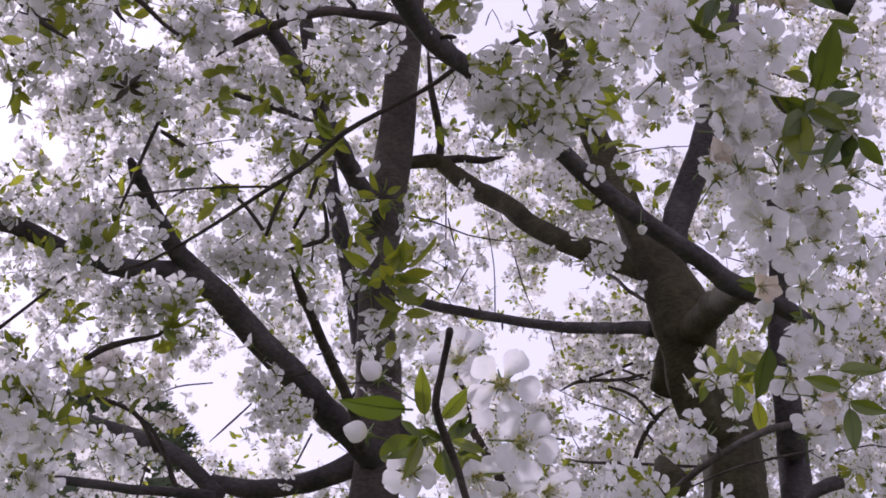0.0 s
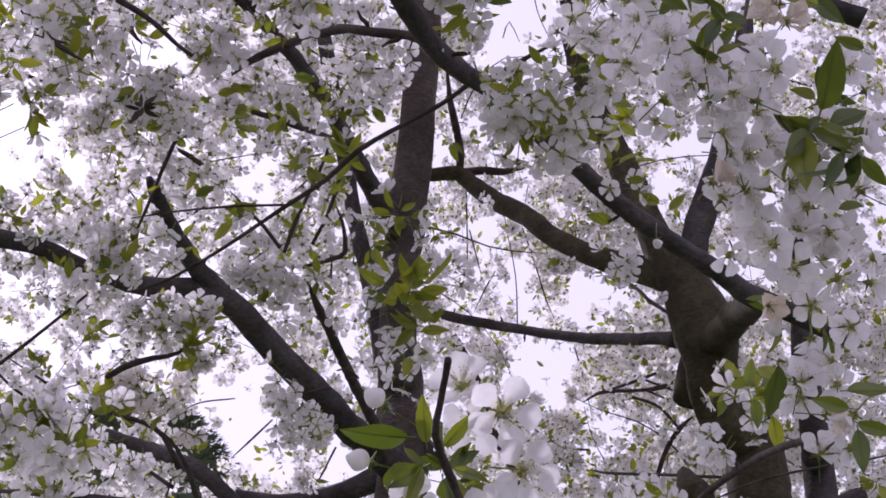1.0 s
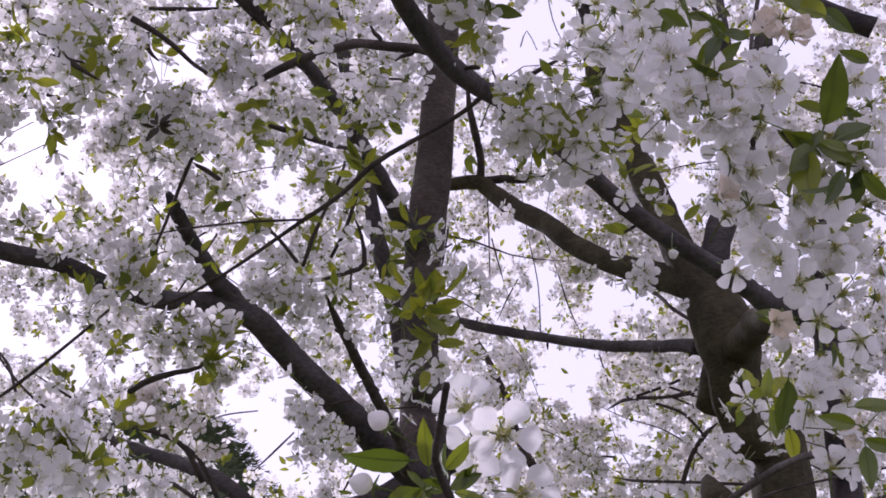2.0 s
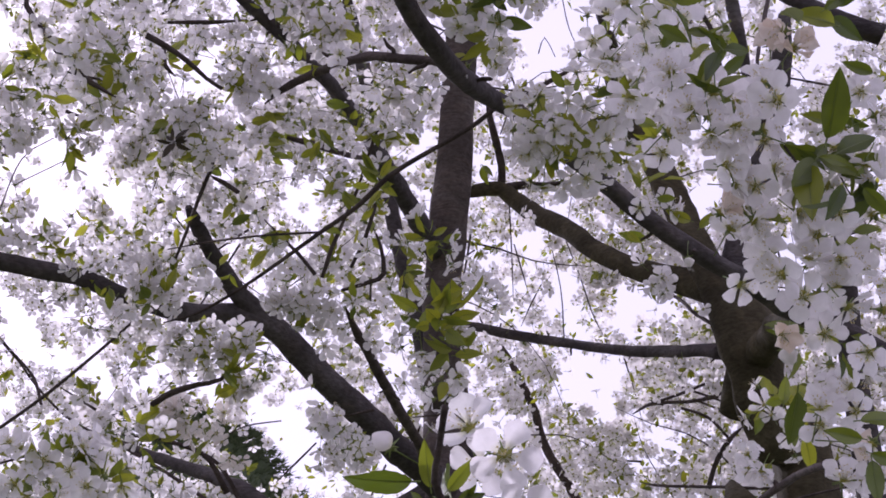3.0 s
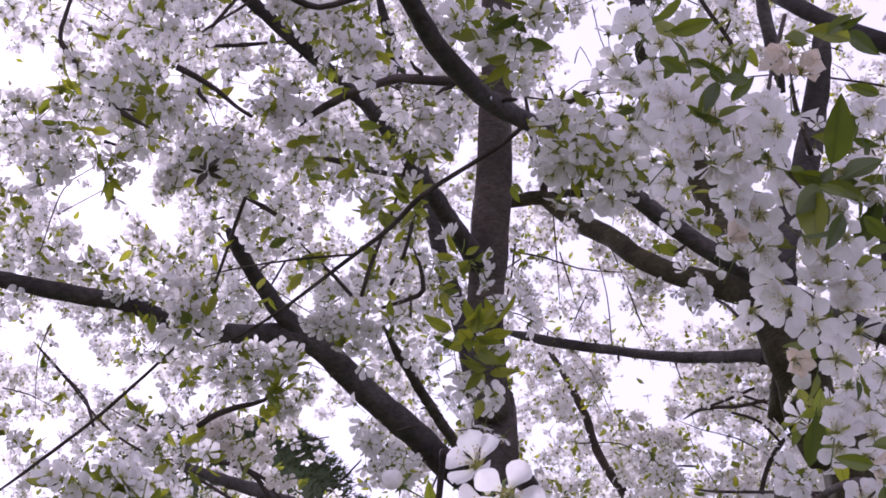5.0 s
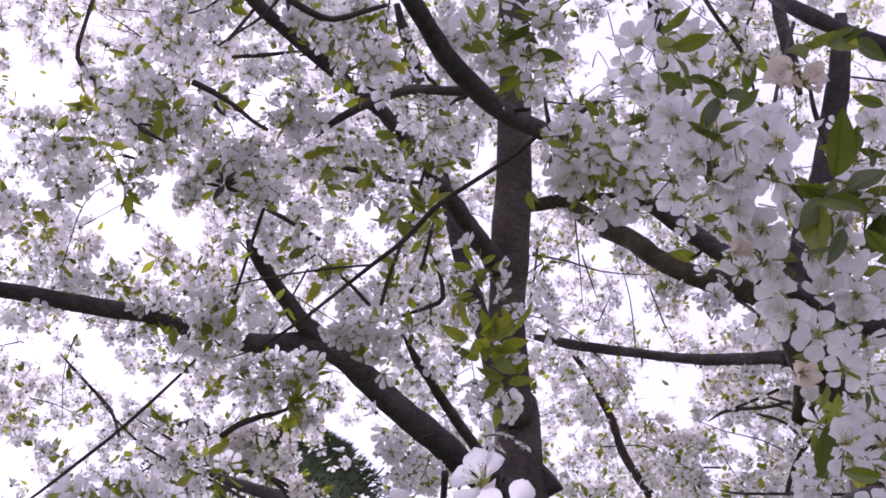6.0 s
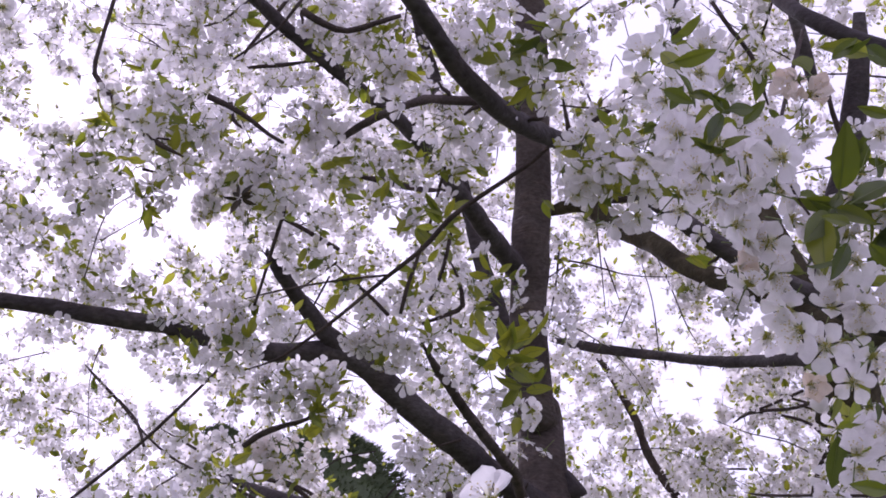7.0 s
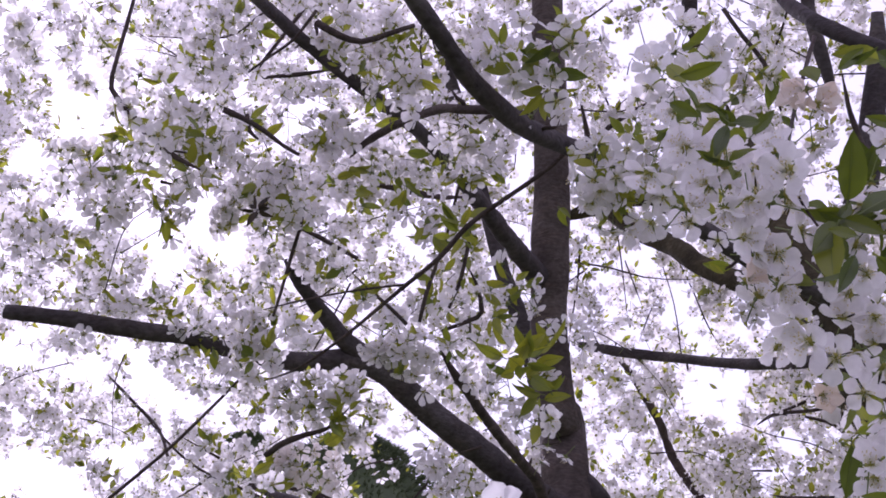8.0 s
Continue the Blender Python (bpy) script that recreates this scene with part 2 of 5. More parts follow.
def stalk_pieces(rnd, size=1.0, long=0.022):
    """Calyx cup with five sepals, and the bent stalk behind the flower."""
    made = []
    end = (rnd.uniform(-0.006, 0.006), rnd.uniform(-0.006, 0.006), -long)
    made.append((*rod((0, 0, -0.005), (end[0] * 0.4, end[1] * 0.4, -long * 0.55), 0.0006, 0.0005), 3))
    made.append((*rod((end[0] * 0.4, end[1] * 0.4, -long * 0.55), end, 0.0005, 0.0006), 3))
    made.append((*blob((0, 0, -0.0025), 0.0021 * size, 1.5), 3))
    for k in range(5):
        a = k * 1.2566 + 0.63
        made.append((*rod((0.0015 * math.cos(a), 0.0015 * math.sin(a), -0.001), (0.0062 * math.cos(a) * size, 0.0062 * math.sin(a) * size, -0.0022), 0.0010, 0.0003), 3))
    return made


def flower_form(seed, rows, cols, stamens, size=1.0, sepals=True):
    """A whole five-petalled flower as arrays: it looks along +z."""
    rnd = random.Random(seed)
    opening = rnd.uniform(0.0, 0.62)
    pieces = []
    for k in range(5):
        v, t = petal_form(rnd, rows, cols, size, opening + rnd.uniform(-0.12, 0.12))
        pieces.append((spun(v, k * 1.2566 + rnd.uniform(-0.12, 0.12)), t, 0))
    pieces += heart_pieces(rnd, stamens, size, rows > 3)
    if sepals:
        pieces += stalk_pieces(rnd, size, rnd.uniform(0.016, 0.026))
    else:
        pieces.append((*rod((0, 0, 0), (0.003, 0, -0.02), 0.0007, 0.0006), 3))
    return joined(pieces)


def leaf_form(seed, rows=6, cols=4, wide=0.18):
    """A young cherry leaf, pointed and toothed, folded along its midrib: 1 long, along +x."""
    rnd = random.Random(seed)
    fold, droop, twist = rnd.uniform(0.25, 0.75), rnd.uniform(-0.1, 0.6), rnd.uniform(-0.6, 0.6)
    verts, tris = [], []
    for i in range(rows + 1):
        u = i / rows
        half = wide * math.sin(math.pi * min(u, 0.985) ** 0.85) ** 0.85 * (1 if u < 0.999 else 0.05) + 0.004
        for j in range(cols + 1):
            v = -1 + 2 * j / cols
            tooth = 1 + (0.05 if (i + j) % 2 and abs(v) == 1 else 0)
            y, z = half * v * tooth, abs(half * v) * fold - droop * u * u * 0.35 + 0.02 * math.sin(9 * u) * abs(v)
            a = twist * u
            verts.append((0.12 + 0.88 * u, y * math.cos(a) - z * math.sin(a) * 0.3, z * math.cos(a) + y * math.sin(a)))
    for i in range(rows):
        for j in range(cols):
            a = i * (cols + 1) + j
            tris += [(a, a + 1, a + cols + 2), (a, a + cols + 2, a + cols + 1)]
    mid = [Vector(verts[i * (cols + 1) + cols // 2]) for i in range(rows + 1)]
    ribs = [(*rod(a, b, 0.010 * (1 - i / rows) + 0.002, 0.010 * (1 - (i + 1) / rows) + 0.002), 1) for i, (a, b) in enumerate(zip(mid, mid[1:]))] if rows > 8 else []
    stem = [(*rod((0, 0, 0), (0.14, 0, 0), 0.016, 0.014), 1)] if rows > 3 else []
    return joined([(np.array(verts), np.array(tris), 0)] + stem + ribs)


def turn_to(way, spin):
    """The rotation that takes +z to way, as a 3 x 3 array."""
    return np.array((Vector(way).to_track_quat("Z", "Y").to_matrix() @ Matrix.Rotation(spin, 3, "Z")))


def along(way, spin):
    """The rotation that takes +x to way."""
    return np.array((Vector(way).to_track_quat("X", "Z").to_matrix() @ Matrix.Rotation(spin, 3, "X")))


def leaf_turn(way, face, spin):
    """The rotation that takes +x to way and +z as near to face as may be, then turned by spin about way."""
    x = Vector(way).normalized()
    z = (Vector(face) - x * x.dot(Vector(face))).normalized()
    z = Matrix.Rotation(spin, 3, x) @ z
    y = z.cross(x)
    return np.array([[x[i], y[i], z[i]] for i in range(3)])


def bud_form(seed):
    """A plump closed bud with wrapped petals, on its calyx: it looks along +z."""
    rnd = random.Random(seed)
    verts, tris, n, m = [], [], 10, 15
    for i in range(n + 1):
        u = i / n
        r = 0.0062 * math.sin(math.pi * (0.06 + 0.94 * u) ** 0.9) ** 0.8
        for j in range(m):
            a = 6.2832 * j / m + u * 0.7
            k = 1 + 0.10 * math.cos(a * 2.5 + u) + 0.04 * math.sin(5 * a)
            verts.append((r * k * math.cos(a), r * k * math.sin(a), 0.013 * u))
    for i in range(n):
        for j in range(m):
            a, b = i * m + j, i * m + (j + 1) % m
            tris += [(a, b, b + m), (a, b + m, a + m)]
    return joined([(np.array(verts), np.array(tris), 0)] + stalk_pieces(rnd, 1.1, 0.03))


def spread(name, forms, places, materials):
    """places: (form number, rotation, place, scale). All of them in one mesh."""
    vs, ts, ms, at = [], [], [], 0
    for f, r, p, s in places:
        v, t, m = forms[f]
        vs.append(v @ (r.T * s) + p), ts.append(t + at), ms.append(m)
        at += len(v)
    return mesh_of_arrays(name, np.concatenate(vs), np.concatenate(ts), np.concatenate(ms), materials)


FLOWER_MATS = [PETAL, CENTRE, STAMEN, GREEN]
MID_FORMS = [flower_form(100 + k, 5, 4, 10) for k in range(10)]
FAR_FORMS = [flower_form(200 + k, 2, 1, 0, 1.05, False) for k in range(10)]
LEAF_FORMS = [leaf_form(300 + k) for k in range(8)]
COARSE_FORMS = [joined([(spun(v, k * 1.2566), t, 0) for k in range(5) for v, t in [petal_form(random.Random(250 + f + k), 2, 1, 1.5, 0.2)]]) for f in range(4)]
LEAF_FAR_FORMS = [leaf_form(400 + k, 3, 2) for k in range(6)]
MID_MESHES = [mesh_of_arrays("flower", *f, FLOWER_MATS) for f in MID_FORMS]
LEAF_MESHES = [mesh_of_arrays("leaf", *f, [LEAF, GREEN]) for f in LEAF_FORMS]
MID_NEAR_LIMIT = 290


# ---- ground ----
def ground_sheet():
    verts, faces, n = [], [], 40
    for i in range(n + 1):
        for j in range(n + 1):
            x, y = [math.copysign(abs(k / n * 2 - 1) ** 3 * 900, k / n * 2 - 1) for k in (i, j)]
            verts.append((x, y, 0.12 * noise.noise((x * 0.05, y * 0.05, 0)) - 0.02))
    for i in range(n):
        for j in range(n):
            a = i * (n + 1) + j
            faces.append((a, a + n + 1, a + n + 2, a + 1))
    return tagged(new("ground", mesh_of("ground", verts, faces, [0] * len(faces), [GRASS])), "green meadow grass under the cherry trees", "ground", kind="structure")


ground_sheet()


# ---- cherry trees: trunk and limbs ----
def tree_at(x, y, label):
    ob = new("cherry_tree")
    ob.location = (x, y, 0)
    bpy.context.view_layer.update()
    return tagged(ob, label, "tree", "cherry trees in blossom")


def keep_place(ob):
    ob.matrix_parent_inverse = Matrix.Translation(-ob.parent.location)
    return ob


left_tree = tree_at(-0.022, 1.977, "white-flowering cherry tree with dark limbs, in full bloom")
right_tree = tree_at(0.484, 1.828, "white-flowering cherry tree with brown trunk, in full bloom")
limb_count = [0]
LINES, IN_VIEW = [], []


def limb(tree, name, points, mat, sides, knobs, label="", in_view=((0, 99),)):
    """in_view: stretches, from point to point, where blossom hiding them from the camera is dropped."""
    limb_count[0] += 1
    thick = max(p[3] for p in points)
    step = 0.012 if thick < 0.02 else 0.018
    LINES.append(points)
    IN_VIEW.extend(q for a, b in in_view if b > a for q in glide(points[a:b + 1], 0.02))
    return keep_place(part(name, tube(name, points, mat, sides, step, knobs, limb_count[0]), tree, label))


limb(left_tree, "trunk", [(-0.083, 1.571, 3.172, 0.0224), (-0.076, 1.605, 3.009, 0.0247), (-0.077, 1.647, 2.871, 0.0261), (-0.081, 1.686, 2.758, 0.0276), (-0.09, 1.737, 2.664, 0.0303), (-0.093, 1.78, 2.586, 0.0294), (-0.096, 1.831, 2.492, 0.0285), (-0.097, 1.883, 2.398, 0.0321), (-0.089, 1.928, 2.321, 0.0374), (-0.052, 1.967, 1.3, 0.05), (-0.032, 1.977, 0.5, 0.062), (-0.022, 1.977, -0.05, 0.085)], BARK, 18, 0.08, "smooth dark grey-brown cherry trunk", in_view=((2, 14),))
limb(left_tree, "limb", [(-0.105, 1.783, 2.591, 0.0187), (-0.131, 1.622, 2.565, 0.0149), (-0.151, 1.53, 2.564, 0.0127), (-0.177, 1.432, 2.57, 0.0106), (-0.206, 1.355, 2.58, 0.0099), (-0.222, 1.273, 2.56, 0.0087), (-0.235, 1.195, 2.533, 0.0080), (-0.266, 1.143, 2.539, 0.0078), (-0.304, 1.095, 2.557, 0.0077), (-0.327, 1.055, 2.564, 0.0076), (-0.321, 0.934, 2.506, 0.006)], BARK_LIMB, 12, 0.16, in_view=((0, 2), (4, 5), (7, 10)))
limb(left_tree, "limb", [(-0.117, 1.927, 2.43, 0.0219), (-0.133, 1.909, 2.501, 0.0175), (-0.157, 1.885, 2.582, 0.0149), (-0.183, 1.847, 2.668, 0.0131), (-0.218, 1.803, 2.806, 0.0123), (-0.258, 1.734, 2.966, 0.0115), (-0.282, 1.682, 3.057, 0.0058)], BARK_LIMB, 12, 0.16, in_view=())
limb(left_tree, "limb", [(-0.067, 1.974, 2.241, 0.0258), (-0.12, 1.821, 2.255, 0.0218), (-0.168, 1.725, 2.269, 0.0202), (-0.209, 1.663, 2.287, 0.0194), (-0.25, 1.609, 2.313, 0.0187), (-0.289, 1.557, 2.335, 0.018), (-0.318, 1.522, 2.349, 0.0151), (-0.341, 1.488, 2.362, 0.0127), (-0.355, 1.453, 2.379, 0.0107), (-0.366, 1.4, 2.389, 0.0097), (-0.372, 1.35, 2.394, 0.0088), (-0.377, 1.323, 2.4, 0.0039)], BARK_LIMB, 14, 0.14)
limb(left_tree, "limb", [(-0.276, 1.571, 2.332, 0.0146), (-0.314, 1.525, 2.344, 0.0144), (-0.354, 1.497, 2.342, 0.0138), (-0.401, 1.473, 2.332, 0.0126), (-0.433, 1.43, 2.318, 0.0115), (-0.456, 1.366, 2.302, 0.0104), (-0.483, 1.328, 2.3, 0.0109), (-0.533, 1.317, 2.307, 0.0109), (-0.58, 1.307, 2.313, 0.0109), (-0.632, 1.305, 2.324, 0.0103), (-0.673, 1.297, 2.328, 0.0103), (-0.715, 1.290, 2.331, 0.0098), (-0.722, 1.289, 2.332, 0.0082)], BARK_LIMB, 12, 0.12, in_view=((0, 3), (5, 6), (7, 11)))
limb(left_tree, "limb", [(-0.041, 1.945, 2.309, 0.0312), (-0.092, 1.965, 2.271, 0.0223), (-0.144, 1.98, 2.242, 0.0187), (-0.217, 2.02, 2.232, 0.0172), (-0.292, 2.045, 2.227, 0.0164), (-0.332, 2.061, 2.239, 0.0129), (-0.357, 2.065, 2.254, 0.0046)], BARK_LIMB, 12, 0.16)
limb(left_tree, "branch", [(-0.102, 1.811, 2.226, 0.0093), (-0.108, 1.673, 2.226, 0.008), (-0.118, 1.531, 2.213, 0.0069), (-0.132, 1.385, 2.204, 0.0063), (-0.145, 1.302, 2.207, 0.0055), (-0.153, 1.264, 2.214, 0.0042), (-0.162, 1.233, 2.226, 0.0011)], BARK_TWIG, 9, 0.16)
limb(left_tree, "branch", [(-0.304, 1.834, 2.149, 0.0124), (-0.38, 1.847, 2.216, 0.0119), (-0.435, 1.881, 2.248, 0.0113), (-0.513, 1.963, 2.293, 0.011), (-0.573, 2.001, 2.319, 0.0093), (-0.644, 2.031, 2.355, 0.0037)], BARK_LIMB, 10, 0.16)
limb(left_tree, "twig", [(-0.352, 1.607, 2.135, 0.0041), (-0.367, 1.592, 2.161, 0.0038), (-0.385, 1.58, 2.179, 0.0033), (-0.429, 1.57, 2.191, 0.0027), (-0.504, 1.608, 2.212, 0.0007)], BARK_TWIG, 7, 0.16)
limb(left_tree, "twig", [(-0.408, 1.407, 2.178, 0.0038), (-0.379, 1.384, 2.184, 0.004), (-0.344, 1.363, 2.186, 0.0034), (-0.316, 1.353, 2.189, 0.0023), (-0.29, 1.344, 2.21, 0.0006)], BARK_TWIG, 7, 0.16)
limb(left_tree, "twig", [(-0.493, 1.536, 2.345, 0.0018), (-0.544, 1.578, 2.322, 0.0022), (-0.605, 1.615, 2.287, 0.0025), (-0.672, 1.659, 2.257, 0.0025), (-0.748, 1.704, 2.224, 0.0026), (-0.839, 1.76, 2.189, 0.001)], BARK_TWIG, 7, 0.08)
limb(left_tree, "twig", [(-0.403, 1.81, 2.174, 0.0033), (-0.547, 1.86, 2.267, 0.0024), (-0.651, 1.826, 2.31, 0.0021), (-0.703, 1.8, 2.348, 0.0017), (-0.738, 1.775, 2.388, 0.0021), (-0.772, 1.753, 2.421, 0.0028), (-0.794, 1.739, 2.443, 0.0008)], BARK_TWIG, 7, 0.16, in_view=((2, 4),))
limb(left_tree, "twig", [(-0.666, 1.719, 2.294, 0.0023), (-0.697, 1.744, 2.348, 0.0024), (-0.742, 1.77, 2.396, 0.0008)], BARK_TWIG, 6, 0.16)
limb(left_tree, "twig", [(-0.588, 1.727, 2.293, 0.0023), (-0.641, 1.707, 2.32, 0.0008)], BARK_TWIG, 6, 0.16)
limb(left_tree, "twig", [(-0.335, 1.767, 2.111, 0.0041), (-0.352, 1.753, 2.138, 0.0038), (-0.37, 1.731, 2.178, 0.0034), (-0.396, 1.713, 2.212, 0.0028), (-0.444, 1.701, 2.236, 0.0009)], BARK_TWIG, 7, 0.16)
limb(left_tree, "branch", [(-0.264, 1.563, 2.069, 0.007), (-0.354, 1.562, 2.071, 0.0063), (-0.424, 1.56, 2.075, 0.0059), (-0.494, 1.557, 2.08, 0.0045), (-0.571, 1.557, 2.08, 0.0019)], BARK_LIMB, 9, 0.16, in_view=((1, 3),))
limb(left_tree, "twig", [(0.003, 0.959, 2.297, 0.0025), (-0.015, 0.973, 2.288, 0.0023), (-0.041, 0.987, 2.278, 0.0023), (-0.067, 0.993, 2.264, 0.0023), (-0.097, 1.008, 2.251, 0.0027), (-0.127, 1.028, 2.23, 0.0025), (-0.162, 1.054, 2.218, 0.0022), (-0.186, 1.069, 2.207, 0.002), (-0.22, 1.087, 2.189, 0.0018), (-0.258, 1.113, 2.177, 0.0016), (-0.296, 1.137, 2.168, 0.0014), (-0.327, 1.139, 2.159, 0.0004)], BARK_TWIG, 8, 0.08)
limb(left_tree, "twig", [(-0.162, 1.055, 2.217, 0.0013), (-0.196, 1.062, 2.219, 0.0013), (-0.231, 1.07, 2.22, 0.0011), (-0.28, 1.087, 2.222, 0.0011), (-0.324, 1.105, 2.223, 0.0004)], BARK_TWIG, 6, 0.16)
limb(left_tree, "twig", [(-0.178, 1.126, 2.209, 0.0023), (-0.191, 1.098, 2.216, 0.002), (-0.208, 1.089, 2.23, 0.0016), (-0.229, 1.097, 2.254, 0.0006)], BARK_TWIG, 6, 0.16)
limb(left_tree, "twig", [(-0.202, 1.305, 2.297, 0.0021), (-0.192, 1.29, 2.326, 0.0026), (-0.179, 1.275, 2.355, 0.0021), (-0.163, 1.258, 2.39, 0.0018), (-0.147, 1.234, 2.436, 0.0018), (-0.127, 1.21, 2.483, 0.0006)], BARK_TWIG, 7, 0.16, in_view=((0, 2),))
limb(left_tree, "twig", [(-0.183, 1.389, 2.355, 0.0022), (-0.166, 1.374, 2.387, 0.0025), (-0.156, 1.358, 2.417, 0.0025), (-0.149, 1.341, 2.448, 0.0007)], BARK_TWIG, 6, 0.16)
limb(left_tree, "twig", [(-0.194, 1.402, 2.33, 0.0022), (-0.159, 1.399, 2.341, 0.0028), (-0.142, 1.395, 2.351, 0.0033), (-0.147, 1.378, 2.381, 0.0022), (-0.156, 1.368, 2.399, 0.0007)], BARK_TWIG, 7, 0.16)
limb(left_tree, "twig", [(-0.159, 1.414, 2.314, 0.0022), (-0.158, 1.398, 2.344, 0.0008)], BARK_TWIG, 6, 0.16)
limb(left_tree, "twig", [(-0.332, 1.161, 2.243, 0.0014), (-0.323, 1.151, 2.264, 0.0017), (-0.309, 1.133, 2.299, 0.0021), (-0.294, 1.11, 2.322, 0.0019), (-0.289, 1.101, 2.341, 0.0006)], BARK_TWIG, 6, 0.16)
limb(left_tree, "branch", [(-0.27, 1.262, 2.363, 0.0023), (-0.296, 1.252, 2.376, 0.0026), (-0.316, 1.245, 2.387, 0.0029), (-0.335, 1.239, 2.394, 0.0009)], BARK_TWIG, 7, 0.16)
limb(left_tree, "branch", [(-0.263, 1.307, 2.491, 0.0028), (-0.228, 1.314, 2.485, 0.0045), (-0.197, 1.338, 2.488, 0.0039), (-0.176, 1.496, 2.579, 0.0015)], BARK_TWIG, 8, 0.16, in_view=((0, 2),))
limb(left_tree, "branch", [(-0.395, 1.345, 2.817, 0.0031), (-0.465, 1.377, 2.745, 0.0025), (-0.473, 1.378, 2.742, 0.0005)], BARK_TWIG, 6, 0.16)
limb(left_tree, "branch", [(-0.493, 1.463, 2.792, 0.0026), (-0.435, 1.467, 2.796, 0.0036), (-0.378, 1.469, 2.802, 0.0013)], BARK_TWIG, 6, 0.16)
limb(left_tree, "twig", [(-0.344, 1.047, 2.428, 0.0023), (-0.343, 1.056, 2.413, 0.0026), (-0.332, 1.062, 2.403, 0.0008)], BARK_TWIG, 6, 0.16)
limb(left_tree, "twig", [(-0.408, 0.974, 2.343, 0.0009), (-0.381, 0.979, 2.339, 0.0013), (-0.356, 0.981, 2.338, 0.0004)], BARK_TWIG, 6, 0.16)
limb(left_tree, "twig", [(-0.462, 1.113, 2.393, 0.0022), (-0.44, 1.117, 2.388, 0.001)], BARK_TWIG, 6, 0.16)
limb(left_tree, "branch", [(-0.42, 0.903, 2.493, 0.002), (-0.427, 0.908, 2.441, 0.002), (-0.435, 0.915, 2.405, 0.002), (-0.436, 0.918, 2.378, 0.0025), (-0.416, 0.925, 2.351, 0.0036), (-0.388, 0.934, 2.323, 0.0039), (-0.369, 0.945, 2.309, 0.0026), (-0.348, 0.954, 2.3, 0.0007)], BARK_TWIG, 8, 0.16, in_view=((1, 3),))
limb(left_tree, "twig", [(-0.381, 1.16, 2.662, 0.0014), (-0.431, 1.167, 2.633, 0.0014), (-0.526, 1.15, 2.631, 0.0004)], BARK_TWIG, 5, 0.16)
limb(right_tree, "trunk", [(0.16, 1.749, 2.997, 0.0153), (0.185, 1.757, 2.876, 0.0187), (0.222, 1.751, 2.779, 0.0201), (0.251, 1.74, 2.694, 0.0223), (0.275, 1.726, 2.615, 0.0235), (0.297, 1.71, 2.538, 0.028), (0.325, 1.692, 2.465, 0.0363), (0.353, 1.691, 2.403, 0.0423), (0.366, 1.703, 2.338, 0.037), (0.395, 1.74, 2.268, 0.0378), (0.429, 1.777, 2.199, 0.0434), (0.464, 1.808, 1.3, 0.068), (0.484, 1.828, 0.5, 0.085), (0.484, 1.828, -0.05, 0.115)], BARK_BROWN, 24, 0.20, "brown cherry trunk with rough old bark", in_view=((2, 16),))
limb(right_tree, "limb", [(0.345, 1.724, 2.511, 0.0254), (0.356, 1.722, 2.578, 0.0224), (0.375, 1.711, 2.643, 0.0217), (0.395, 1.694, 2.716, 0.0202), (0.421, 1.664, 2.836, 0.0187), (0.428, 1.614, 2.931, 0.0093)], BARK_LIMB, 12, 0.16, in_view=((0, 3),))
limb(right_tree, "limb", [(0.335, 1.794, 2.338, 0.021), (0.35, 1.731, 2.371, 0.0255), (0.359, 1.628, 2.372, 0.0227), (0.354, 1.47, 2.328, 0.0178), (0.338, 1.311, 2.266, 0.0134), (0.343, 1.248, 2.234, 0.005)], BARK_BROWN, 16, 0.22)
limb(right_tree, "limb", [(0.437, 1.313, 2.219, 0.0063), (0.384, 1.276, 2.225, 0.0099), (0.341, 1.25, 2.23, 0.0116), (0.309, 1.219, 2.226, 0.0119), (0.278, 1.178, 2.218, 0.011), (0.225, 1.112, 2.214, 0.0094), (0.176, 1.081, 2.229, 0.0095), (0.134, 1.059, 2.25, 0.0092), (0.103, 1.03, 2.262, 0.0085), (0.055, 0.988, 2.276, 0.0078), (0.024, 0.96, 2.287, 0.0081), (-0.004, 0.91, 2.273, 0.0088), (-0.027, 0.844, 2.249, 0.0087), (-0.041, 0.794, 2.237, 0.0083), (-0.055, 0.751, 2.233, 0.0077), (-0.069, 0.712, 2.241, 0.0073), (-0.087, 0.672, 2.254, 0.0067), (-0.102, 0.639, 2.272, 0.0031)], BARK_LIMB, 14, 0.10, in_view=((0, 8), (9, 17)))
limb(right_tree, "branch", [(-0.026, 0.925, 2.312, 0.004), (-0.055, 0.935, 2.33, 0.0045), (-0.083, 0.948, 2.342, 0.0046), (-0.111, 0.961, 2.355, 0.0045), (-0.145, 1.003, 2.378, 0.0044), (-0.175, 1.045, 2.4, 0.0046), (-0.207, 1.088, 2.42, 0.0045), (-0.236, 1.125, 2.431, 0.0037), (-0.256, 1.147, 2.429, 0.0009)], BARK_TWIG, 9, 0.16)
limb(right_tree, "branch", [(0.014, 0.954, 2.287, 0.0035), (0.032, 0.939, 2.295, 0.0026), (0.057, 0.925, 2.305, 0.002), (0.077, 0.921, 2.315, 0.0005)], BARK_TWIG, 7, 0.16)
